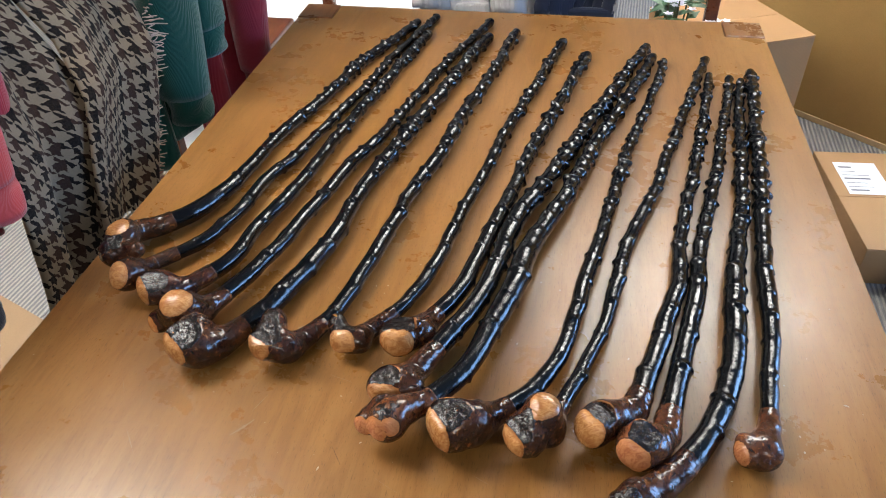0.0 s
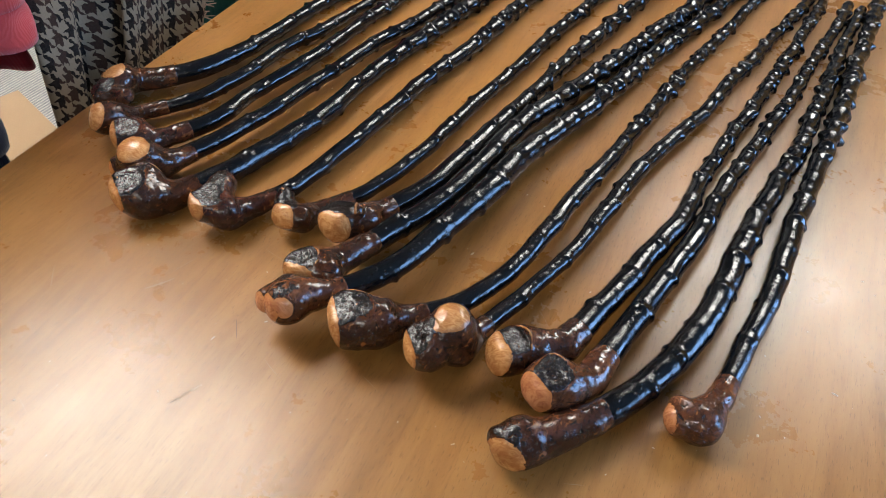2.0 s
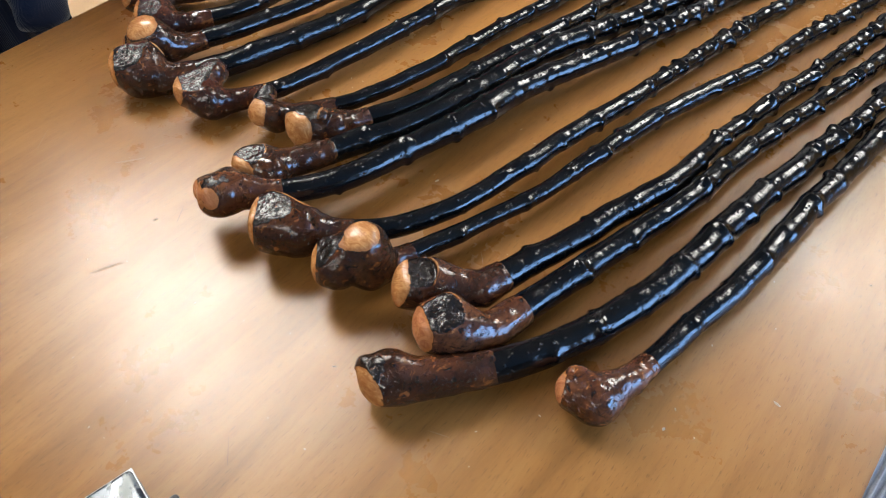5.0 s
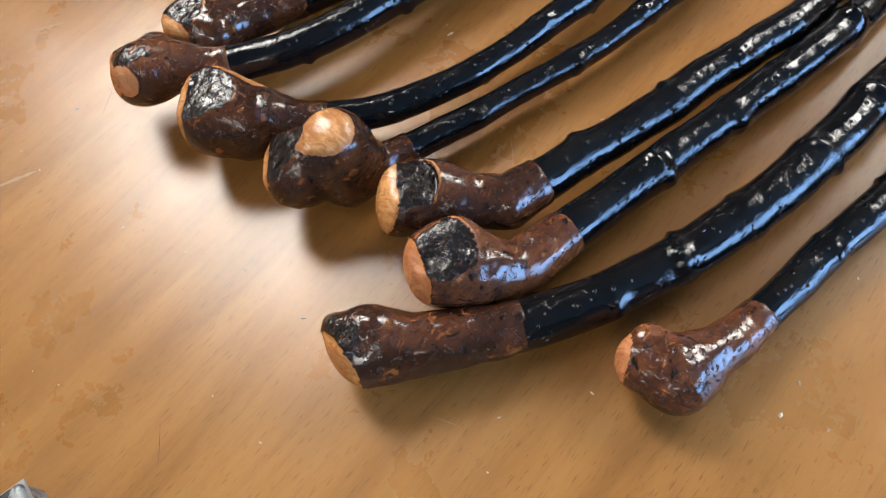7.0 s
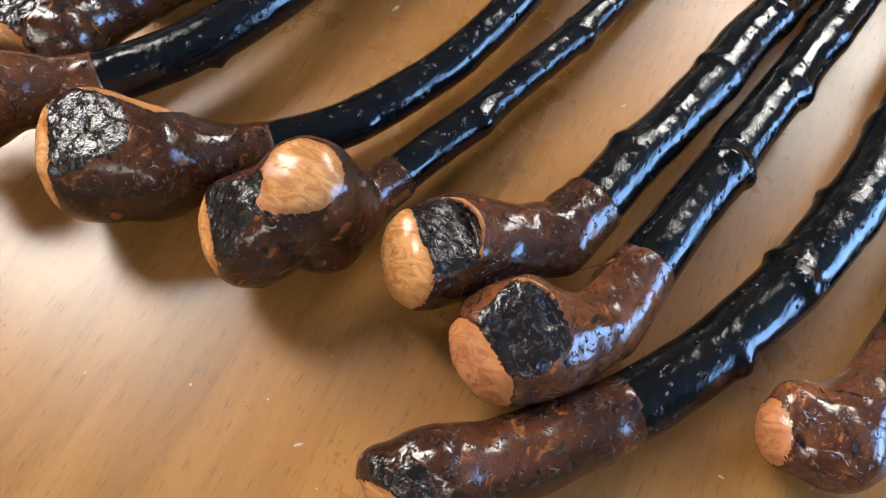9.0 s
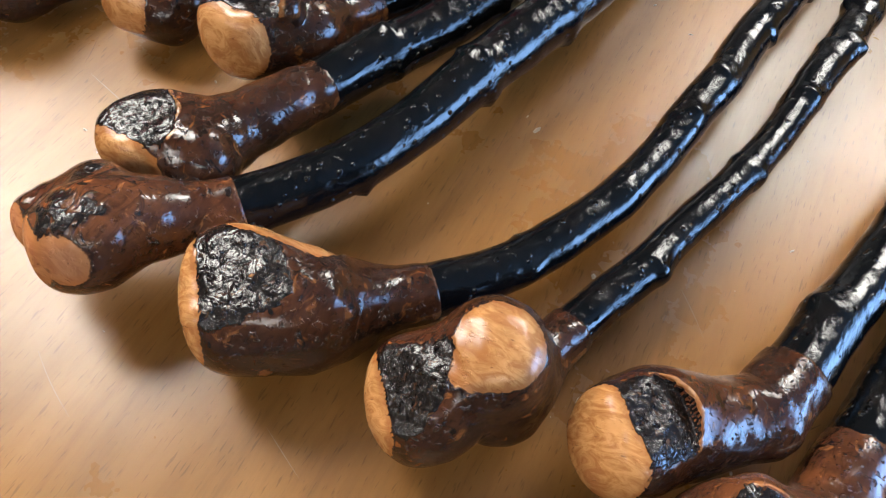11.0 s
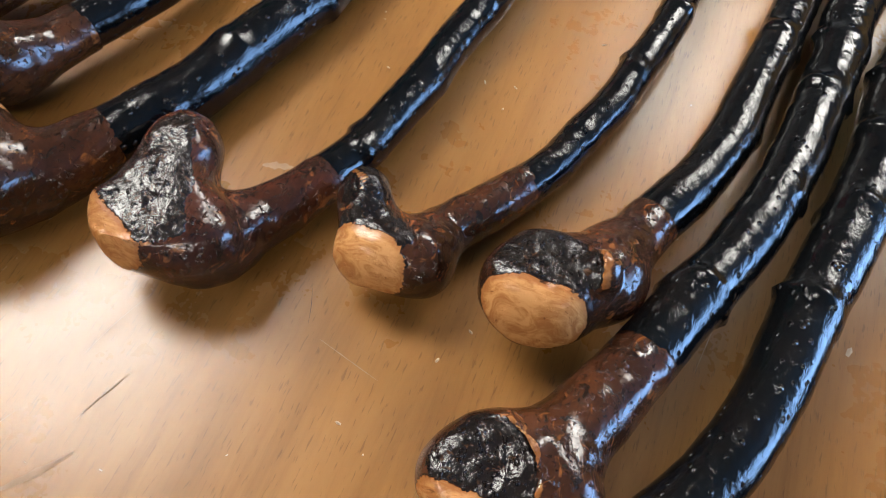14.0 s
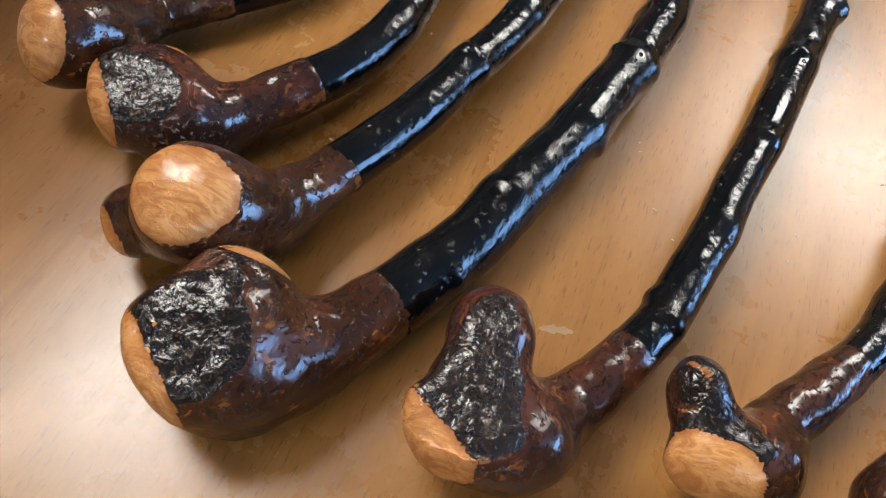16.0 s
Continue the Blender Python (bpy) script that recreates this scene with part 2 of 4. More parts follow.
FRINGE = plain("wool_fringe", (0.36, 0.28, 0.2), 0.95, 0.4, 120)
STEEL = plain("brushed_rail", (0.45, 0.45, 0.46), 0.35, 0.1, 30, 0.9)
WHITE = plain("white_laminate", (0.74, 0.78, 0.84), 0.5, 0.04, 5)
DARKWOOD = table_wood("dark_cabinet_wood", (0.09, 0.025, 0.012), (0.15, 0.045, 0.018), (0.2, 0.07, 0.03))
LEAF = plain("plant_leaf", (0.045, 0.11, 0.045), 0.45, 0.4, 60)
PETAL = plain("white_petal", (0.74, 0.72, 0.76), 0.7, 0.08, 60)
STEM = plain("plant_stem", (0.07, 0.08, 0.03), 0.6, 0.3, 80)
POT = plain("clay_pot", (0.30, 0.13, 0.07), 0.75, 0.2, 30)
RUBBER = plain("black_plastic", (0.012, 0.012, 0.013), 0.4, 0.2, 60)
LAMP = glow("lit_diffuser", (1.0, 0.965, 0.895), 21.5)
FRAME = plain("white_metal_frame", (0.7, 0.7, 0.7), 0.5, 0.03, 8)
SKYGLASS = glow("daylight_beyond", (0.5, 0.72, 1.0), 3.0)


def scuffed_metal():
    m = Mat("scuffed_grey_metal", 0.35, 0.5)
    f = m.noise(26, 5, 0.6, None, 1.0)
    c = m.mix(m.step(f, 0.47, 0.50), (0.06, 0.07, 0.08), (0.20, 0.215, 0.205))
    m.colour(m.mix(m.step(m.noise(90, 4), 0.62, 0.68), c, (0.6, 0.6, 0.58)))
    m.rough(m.step(f, 0.45, 0.52, 0.25, 0.6))
    m.bump(m.noise(60, 5), 0.3, 0.001)
    return m.m


METAL = scuffed_metal()


# ---- mesh helpers ----
def link_mesh(name, me, parent=None, label="", material=None):
    if material is not None:
        me.materials.append(material)
    ob = new(name, me)
    if parent is not None:
        ob.parent = parent
    if label:
        ob["label"] = label
    return ob


def part(name, bm, material, parent=None, label="", smooth=False):
    me = bpy.data.meshes.new(name)
    bmesh.ops.recalc_face_normals(bm, faces=bm.faces)
    bm.to_mesh(me)
    bm.free()
    if smooth:
        me.shade_smooth()
    return link_mesh(name, me, parent, label, material)


def block(x0, x1, y0, y1, z0, z1, bevel=0.0, segs=2, m=None):
    bm = bmesh.new()
    bmesh.ops.create_cube(bm, size=1)
    for v in bm.verts:
        v.co = Vector(((x0 + x1) / 2 + v.co.x * (x1 - x0), (y0 + y1) / 2 + v.co.y * (y1 - y0), (z0 + z1) / 2 + v.co.z * (z1 - z0)))
    if bevel:
        bmesh.ops.bevel(bm, geom=bm.edges[:], offset=bevel, segments=segs, affect="EDGES", profile=0.5)
    if m is not None:
        bm.transform(m)
    return bm


def rod(a, b, r0, r1, n=10, bm=None):
    bm = bm or bmesh.new()
    a, b = Vector(a), Vector(b)
    d = b - a
    bmesh.ops.create_cone(bm, cap_ends=True, segments=n, radius1=r0, radius2=r1, depth=d.length,
                          matrix=Matrix.Translation((a + b) / 2) @ d.to_track_quat("Z", "Y").to_matrix().to_4x4())
    return bm


def thing(name, label, category, group="", place=(0, 0, 0)):
    ob = new(name)
    ob.location = place
    ob.empty_display_size = 0.05
    return tagged(ob, label, category, group)


def structure(ob, label=""):
    return tagged(ob, label, kind="structure")


# ---- the room ----
structure(part("floor", block(-3.5, 3.5, -2.5, 5.0, -0.1, 0.0), CARPET), "ribbed grey beige carpet floor of the shop")
structure(part("ceiling", block(-3.5, 3.5, -2.5, 5.0, CEIL + 0.05, CEIL + 0.15), CEILING), "plain white ceiling")
structure(part("wall_west", block(-3.62, -3.5, -2.6, 5.1, 0, CEIL + 0.15), WALL), "plain pale painted wall")
structure(part("wall_north", block(-3.5, 3.5, 5.0, 5.12, 0, CEIL + 0.15), WALL), "plain pale painted wall")
structure(part("wall_south", block(-3.5, 3.5, -2.62, -2.5, 0, CEIL + 0.15), WALL), "plain pale painted wall")
east = structure(part("wall_east", block(3.5, 3.62, -2.6, 0.75, 0, CEIL + 0.15), WALL), "plain pale wall beside the window")
part("wall_east_beyond", block(3.5, 3.62, 3.05, 5.1, 0, CEIL + 0.15), WALL, east)
part("wall_east_below", block(3.5, 3.62, 0.75, 3.05, 0, 0.75), WALL, east)
part("wall_east_above", block(3.5, 3.62, 0.75, 3.05, 2.35, CEIL + 0.15), WALL, east)
structure(part("backdrop", block(4.1, 4.14, -0.5, 4.3, 0.0, 3.2), SKYGLASS), "bluish daylight outside the window")

for px, py, wx, wy in ((-1.35, 1.2, 1.2, 0.75), (-2.75, 1.4, 1.2, 0.75), (0.92, 3.05, 1.3, 0.72), (-1.35, -1.3, 1.2, 0.3), (1.6, -1.3, 1.2, 0.3)):
    lamp = thing("ceiling_light", "lit rectangular fluorescent panel in the ceiling", "ceiling light", "ceiling panels", (px, py, CEIL))
    bm = block(-wx / 2 - 0.03, wx / 2 + 0.03, -wy / 2 - 0.03, -wy / 2, 0, 0.05)
    for q in ((-wx / 2 - 0.03, wx / 2 + 0.03, wy / 2, wy / 2 + 0.03), (-wx / 2 - 0.03, -wx / 2, -wy / 2, wy / 2), (wx / 2, wx / 2 + 0.03, -wy / 2, wy / 2)):
        b2 = block(*q, 0, 0.05)
        me = bpy.data.meshes.new("tmp")
        b2.to_mesh(me)
        bm.from_mesh(me)
        b2.free()
    part("frame", bm, FRAME, lamp)
    part("diffuser", block(-wx / 2, wx / 2, -wy / 2, wy / 2, 0.02, 0.03), LAMP, lamp, "glowing white diffuser")

# ---- the table ----
X0, X1, Y0, Y1, LEG = -0.36, 0.652, 0.12, 1.885, 0.079
table = thing("table", "reddish brown satin mahogany table with square corner posts", "table")
bm = bmesh.new()
g = LEG + 0.0012
outline = [(X0 + g, Y0), (X1 - g, Y0), (X1 - g, Y0 + g), (X1, Y0 + g), (X1, Y1 - g), (X1 - g, Y1 - g),
           (X1 - g, Y1), (X0 + g, Y1), (X0 + g, Y1 - g), (X0, Y1 - g), (X0, Y0 + g), (X0 + g, Y0 + g)]
face = bm.faces.new([bm.verts.new((x, y, TOP - 0.03)) for x, y in outline])
ext = bmesh.ops.extrude_face_region(bm, geom=[face])
for v in ext["geom"]:
    if isinstance(v, bmesh.types.BMVert):
        v.co.z = TOP
bmesh.ops.bevel(bm, geom=[e for e in bm.edges if all(v.co.z > TOP - 0.001 for v in e.verts)], offset=0.0022, segments=2, affect="EDGES")
part("tabletop", bm, TABLE, table, "brown lacquered top with pale scuffs and scratches")
for lx in (X0, X1 - LEG):
    for ly in (Y0, Y1 - LEG):
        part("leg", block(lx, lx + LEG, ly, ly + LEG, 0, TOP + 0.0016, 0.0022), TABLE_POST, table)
for q in ((X0 + 0.09, X1 - 0.09, Y0 + 0.02, Y0 + 0.045), (X0 + 0.09, X1 - 0.09, Y1 - 0.045, Y1 - 0.02),
          (X0 + 0.02, X0 + 0.045, Y0 + 0.09, Y1 - 0.09), (X1 - 0.045, X1 - 0.02, Y0 + 0.09, Y1 - 0.09)):
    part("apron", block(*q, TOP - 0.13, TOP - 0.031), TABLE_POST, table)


# ---- blackthorn sticks ----
class Lattice:
    """Smooth value noise over points, from a seeded lattice."""

    def __init__(self, seed):
        self.v = np.random.RandomState(seed).rand(32, 32, 32) * 2 - 1

    def __call__(self, p, scale):
        q = p * scale
        i = np.floor(q).astype(int)
        f = q - i
        f = f * f * (3 - 2 * f)
        out = 0
        for a in (0, 1):
            for b in (0, 1):
                for c in (0, 1):
                    w = (f[..., 0] if a else 1 - f[..., 0]) * (f[..., 1] if b else 1 - f[..., 1]) * (f[..., 2] if c else 1 - f[..., 2])
                    out = out + w * self.v[(i[..., 0] + a) % 32, (i[..., 1] + b) % 32, (i[..., 2] + c) % 32]
        return out


def smin(a, b, k):
    h = np.clip(0.5 + 0.5 * (b - a) / k, 0, 1)
    return b * (1 - h) + a * h - k * h * (1 - h)


def capsule(p, a, b, ra, rb):
    a, b = np.array(a), np.array(b)
    d = b - a
    h = np.clip(((p - a) @ d) / max(d @ d, 1e-9), 0, 1)
    return np.linalg.norm(p - a - h[..., None] * d, axis=-1) - (ra + (rb - ra) * h)


def surface_net(f, origin, h):
    """Vertices and quads of the zero surface of a sampled distance field."""
    n = np.array(f.shape) - 1
    inside = f < 0
    pos, cnt = np.zeros((*n, 3)), np.zeros(n)
    sl = lambda o: tuple(slice(o[k], o[k] + n[k]) for k in range(3))
    corners = [(a, b, c) for a in (0, 1) for b in (0, 1) for c in (0, 1)]
    for a in corners:
        for b in corners:
            if sum(b) - sum(a) == 1 and all(y >= x for x, y in zip(a, b)):
                fa, fb = f[sl(a)], f[sl(b)]
                x = inside[sl(a)] != inside[sl(b)]
                t = np.where(x, fa / np.where(x, fa - fb, 1), 0)
                for k in range(3):
                    pos[..., k] += np.where(x, a[k] + t * (b[k] - a[k]), 0)
                cnt += x
    mask = cnt > 0
    index = np.full(n, -1)
    index[mask] = np.arange(mask.sum())
    cells = np.argwhere(mask)
    verts = (cells + pos[mask] / cnt[mask][:, None]) * h + origin
    quads = []
    for ax in range(3):
        u, v = (ax + 1) % 3, (ax + 2) % 3
        lo, hi = [slice(None)] * 3, [slice(None)] * 3
        lo[ax], hi[ax] = slice(0, -1), slice(1, None)
        cross = inside[tuple(lo)] != inside[tuple(hi)]
        e = np.argwhere(cross)
        e = e[(e[:, u] > 0) & (e[:, v] > 0) & (e[:, u] < n[u]) & (e[:, v] < n[v])]
        flip = inside[tuple(e.T)]
        get = lambda du, dv: index[tuple((e - np.eye(3, dtype=int)[u] * du - np.eye(3, dtype=int)[v] * dv).T)]
        q = np.stack([get(1, 1), get(0, 1), get(0, 0), get(1, 0)], 1)
        q[~flip] = q[~flip][:, ::-1]
        quads.append(q)
    return verts, np.concatenate(quads)


def vertex_normals(v, q):
    fn = np.cross(v[q[:, 2]] - v[q[:, 0]], v[q[:, 3]] - v[q[:, 1]])
    out = np.zeros_like(v)
    for k in range(4):
        np.add.at(out, q[:, k], fn)
    return out / np.maximum(np.linalg.norm(out, axis=1), 1e-12)[:, None]


def convexity(v, q, nrm):
    """How strongly each vertex stands on an outward edge, 0 to 1: there the stain is rubbed through."""
    pairs = np.concatenate([q[:, [k, (k + 1) % 4]] for k in range(4)])
    count = np.maximum(np.bincount(pairs[:, 0], minlength=len(v)), 1)

    def around(a):
        return np.stack([np.bincount(pairs[:, 0], a[pairs[:, 1], k], len(v)) for k in range(a.shape[1])], 1) / count[:, None]

    n = nrm
    for _ in range(3):
        n = around(n)
    n = n / np.maximum(np.linalg.norm(n, axis=1), 1e-9)[:, None]
    bend = ((v - around(v)) * n).sum(1)[:, None]
    for _ in range(3):
        bend = around(bend)
    return np.clip(bend[:, 0] / (HEAD_STEP * HEAD_STEP) * 0.016 - 0.33, 0, 1)


def sub_mesh(name, v, q, nrm, attrs, material, parent, label=""):
    used, inv = np.unique(q, return_inverse=True)
    me = bpy.data.meshes.new(name)
    me.from_pydata(v[used].tolist(), [], inv.reshape(q.shape).tolist())
    me.shade_smooth()
    for k, a in attrs.items():
        me.attributes.new(k, "FLOAT", "POINT").data.foreach_set("value", a[used].astype(np.float32))
    me.normals_split_custom_set_from_vertices(nrm[used].tolist())
    return link_mesh(name, me, parent, label, material)


def spline(points, step):
    """Evenly stepped Catmull-Rom curve through rows of numbers."""
    p = np.array(points)
    p = np.vstack([2 * p[0] - p[1], p, 2 * p[-1] - p[-2]])
    out = []
    for i in range(1, len(p) - 2):
        t = np.linspace(0, 1, 60, endpoint=False)[:, None]
        a, b, c, d = p[i - 1:i + 3]
        out.append(0.5 * (2 * b + (c - a) * t + (2 * a - 5 * b + 4 * c - d) * t ** 2 + (3 * b - 3 * c + d - a) * t ** 3))
    out = np.vstack(out + [p[-2:-1]])
    s = np.concatenate([[0], np.cumsum(np.linalg.norm(np.diff(out[:, :3], axis=0), axis=1))])
    k = np.linspace(0, s[-1], int(s[-1] / step) + 1)
    return np.stack([np.interp(k, s, out[:, j]) for j in range(out.shape[1])], 1), k


HEAD_STEP = 0.001


def stick(code, lift, joint, line, blobs, cuts, label="", bark=1.0, material=None, knots=(), soft=0.007, facets=()):
    """One blackthorn stick lying on the table: its run (x, y, radius in mm) from tip to neck, the lumps of its
    knob (x, y, z, radius), the sawn faces (a place and the way it faces) and the flat faces that keep their bark."""
    seed = ord(code)
    rng, lat = np.random.RandomState(seed), Lattice(seed)
    frac = np.linspace(0, 1, len(line))
    rows = [(x, y, TOP + r / 1000 + lift * max(0, (f - 0.35) / 0.65), r / 1000) for (x, y, r), f in zip(line, frac)]
    run, s = spline(rows, 0.0019)
    ji = int(np.argmin(np.hypot(run[:, 0] - joint[0], run[:, 1] - joint[1])))
    root = thing("walking_stick", label, "walking stick", "blackthorn sticks on the table", tuple(run[ji, :3]))
    at = run[ji, :3]

    # shaft: a knobbly tube with thorn stubs at its nodes
    m, seg = ji + 2, 22
    th = np.linspace(0, 2 * np.pi, seg, endpoint=False)
    c, r0, ss = run[:m, :3].copy(), run[:m, 3] * 0.93, s[:m]
    R = np.repeat(r0[:, None], seg, 1)
    pos, ang = 0.012 + rng.rand() * 0.015, rng.rand() * 6.28
    while pos < ss[-1] - 0.02:
        k = pos / ss[-1]
        i = int(np.searchsorted(ss, pos))
        size = r0[min(i, m - 1)] * (1.0 - 0.62 * min(1, max(0, (k - 0.35) / 0.5)))
        near = ss - pos
        R += (size * rng.uniform(0.05, 0.14) * np.exp(-(near / 0.006) ** 2))[:, None]
        for q in range(rng.randint(1, 4)):
            a = ang + q * rng.uniform(1.6, 2.6)
            off = near - rng.uniform(-0.005, 0.005)
            da = (th - a + np.pi) % (2 * np.pi) - np.pi
            width = rng.uniform(0.0026, 0.0052)
            R += size * rng.uniform(0.22, 0.6) * np.exp(-(np.where(off > 0, off * 1.7, off * 0.8) / width) ** 2)[:, None] * np.exp(-(da / rng.uniform(0.35, 0.6)) ** 2)[None]
        c[:, 0] += rng.uniform(-1, 1) * 0.0016 * np.exp(-(near / 0.016) ** 2)
        ang += 2.1 + rng.rand()
        pos += rng.uniform(0.018, 0.032) + 0.06 * max(0, k - 0.4) * rng.uniform(0.6, 1.6)
    R[:3] *= np.array([0.35, 0.72, 0.9])[:, None]
    t = np.gradient(run[:m, :3], axis=0)
    t /= np.linalg.norm(t, axis=1)[:, None]
    side = np.cross(t, (0, 0, 1.0))
    side /= np.linalg.norm(side, axis=1)[:, None]
    up = np.cross(side, t)
    ring = c[:, None] + R[..., None] * (np.cos(th)[None, :, None] * side[:, None] + np.sin(th)[None, :, None] * up[:, None])
    flat = ring.reshape(-1, 3)
    n1 = np.stack([flat, flat, flat], 1)[:, 0]
    shift = (lat(n1 + 3, 45.0) * 0.0006 + lat(n1 + 5, 190.0) * 0.0002)[:, None]
    out = (ring - c[:, None]).reshape(-1, 3)
    flat = flat + out / np.maximum(np.linalg.norm(out, axis=1), 1e-9)[:, None] * shift
    flat[:, 2] = np.maximum(flat[:, 2], TOP + 0.0003)
    quads = []
    for i in range(m - 1):
        for j in range(seg):
            j2 = (j + 1) % seg
            quads.append((i * seg + j, i * seg + j2, (i + 1) * seg + j2, (i + 1) * seg + j))
    quads.append(tuple(range(seg))[::-1])
    me = bpy.data.meshes.new("shaft")
    me.from_pydata((flat - at).tolist(), [], quads)
    me.shade_smooth()
    link_mesh("shaft", me, root, "glossy black knobbly shaft", BLACK)

    # knob with its neck, carved from a distance field
    neck = run[ji:][::6]
    if len(neck) < 2:
        neck = run[ji:]
    near = min(blobs, key=lambda b: np.hypot(b[0] - run[-1, 0], b[1] - run[-1, 1]))
    chain = [(*q[:3], q[3] * (0.96 + 0.14 * k / len(neck))) for k, q in enumerate(neck)] + [(near[0], near[1], near[2], min(near[3], run[-1, 3] * 1.4))]
    pts = np.array([q[:3] for q in chain] + [b[:3] for b in blobs])
    rad = max(b[3] for b in blobs) + 0.008
    lo, hi = pts.min(0) - rad, pts.max(0) + rad
    lo[2] = TOP - 0.004
    dims = np.ceil((hi - lo) / HEAD_STEP).astype(int)
    P = np.stack(np.meshgrid(*[lo[k] + np.arange(dims[k]) * HEAD_STEP for k in range(3)], indexing="ij"), -1).astype(np.float32)
    f = None
    for a, b in zip(chain, chain[1:]):
        d = capsule(P, a[:3], b[:3], a[3], b[3])
        f = d if f is None else np.minimum(f, d)
    g = np.linalg.norm(P - np.array(blobs[0][:3]), axis=-1) - blobs[0][3]
    for a, b in zip(blobs, blobs[1:]):
        g = smin(g, capsule(P, ((np.array(a[:3]) + b[:3]) / 2), b[:3], min(a[3], b[3]), b[3]), soft)
    f = smin(f, g, 0.017)
    for kx, ky, kz, kr in knots:
        f = smin(f, np.linalg.norm(P - np.array((kx, ky, kz)), axis=-1) - kr, 0.004)
    band = np.abs(f) < 0.006
    f[band] += lat(P[band], 55.0) * 0.0009 + lat(P[band] + 7, 150.0) * 0.0006
    flats = []
    for x, y, z, nx, ny, nz, reach in facets:
        way = np.array((nx, ny, nz)) / math.sqrt(nx * nx + ny * ny + nz * nz)
        d = (P - np.array((x, y, z))) @ way
        d[band] += lat(P[band] + 17, 90.0) * 0.0011 + lat(P[band] + 19, 240.0) * 0.0006
        d = np.where(np.linalg.norm(P - np.array((x, y, z)), axis=-1) < reach, d, -0.05)
        flats.append(d - f)
        f = -smin(-f, -d, 0.0035)
    body = f.copy()
    planes, depths = [], []
    for x, y, z, nx, ny, nz, *reach in cuts:
        way = np.array((nx, ny, nz))
        way = way / np.linalg.norm(way)
        d = (P - np.array((x, y, z))) @ way - 0.003
        d[band] += lat(P[band] + 11, 45.0) * 0.0012
        d = np.where(np.linalg.norm(P - np.array((x, y, z)), axis=-1) < (reach[0] if reach else 0.034), d, -0.05)
        planes.append(d)
        depths.append(reach[1] if len(reach) > 1 else 0.0115)
        f = -smin(-f, -d, 0.011)
    tan = run[ji] - run[max(ji - 4, 0)]
    tan = tan[:3] / np.linalg.norm(tan[:3])
    f = np.maximum(f, -((P - at) @ tan) - 0.0002)
    f = np.maximum(f, TOP + 0.0002 - P[..., 2])
    v, q = surface_net(f, lo, HEAD_STEP)
    nrm = vertex_normals(v, q)
    idx = np.clip(((v - lo) / HEAD_STEP).round().astype(int), 0, dims - 1)
    bv = body[tuple(idx.T)]
    cutv = np.zeros(len(v))
    which = np.full(len(v), -1)
    for k, d in enumerate(planes):
        e = np.clip((d[tuple(idx.T)] - bv + depths[k]) / 0.006, 0, 1)
        which[e > cutv] = k
        cutv = np.maximum(cutv, e)
    top = np.zeros(len(v))
    for bx, by, bz, br in blobs[:2]:
        dd = np.hypot(v[:, 0] - bx, v[:, 1] - by) / br
        top = np.maximum(top, np.clip(1.35 - dd * 0.95, 0, 1))
    barkv = bark * top * np.clip(nrm[:, 2] * 1.3 + 0.35, 0, 1)
    if flats:
        barkv *= 0.35
    for d in flats:
        barkv = np.maximum(barkv, min(1.0, 0.45 + 0.4 * bark) * np.clip((d[tuple(idx.T)] + 0.0032) / 0.003, 0, 1))
    attrs = {"cut": cutv, "bark": barkv, "wear": convexity(v, q, nrm) * np.clip(((v - at) @ tan - 0.003) / 0.004, 0, 1)}
    fcut = cutv[q].mean(1) > 0.5
    mat = material or KNOB
    sub_mesh("knob", v - at, q[~fcut], nrm, attrs, mat, root, "varnished red-brown knob with dark bark")
    for k in range(len(planes)):
        sel = fcut & (which[q[:, 0]] == k)
        if sel.sum() > 20:
            sub_mesh("sawn_face", v - at, q[sel], nrm, attrs, mat, root, "pale sanded sawn face")
    return root

stick("A", 0.006, (-0.274, 1.011),
      [(-0.075, 1.790, 8.7), (-0.099, 1.714, 9.5), (-0.123, 1.639, 10.4), (-0.146, 1.563, 11.6), (-0.162, 1.486, 11.2), (-0.176, 1.408, 10.6), (-0.196, 1.331, 10.8), (-0.213, 1.254, 10.7), (-0.221, 1.175, 11.1), (-0.232, 1.097, 12.9), (-0.260, 1.025, 14.3), (-0.317, 0.972, 14.7)],
      [(-0.312, 0.953, 0.785, 0.0179), (-0.313, 0.924, 0.778, 0.0197), (-0.279, 0.924, 0.785, 0.0118)],
      [(-0.315, 0.949, 0.800, -0.09, -0.36, 0.93, 0.016)],
      "shiny black blackthorn stick with small twin-lobed brown knob", bark=0.7)
stick("B", 0.006, (-0.233, 0.945),
      [(-0.040, 1.829, 7.5), (-0.058, 1.753, 7.7), (-0.076, 1.676, 7.8), (-0.093, 1.599, 8.1), (-0.104, 1.521, 8.7), (-0.116, 1.443, 9.3), (-0.133, 1.366, 8.9), (-0.148, 1.288, 8.5), (-0.162, 1.210, 9.5), (-0.184, 1.135, 10.1), (-0.192, 1.057, 10.4), (-0.213, 0.982, 10.1), (-0.261, 0.921, 9.8)],
      [(-0.269, 0.874, 0.785, 0.0194), (-0.264, 0.887, 0.780, 0.0150)],
      [(-0.273, 0.864, 0.794, -0.33, -0.71, 0.63)],
      "slim black blackthorn stick with a pale sawn knob face", bark=0.2)
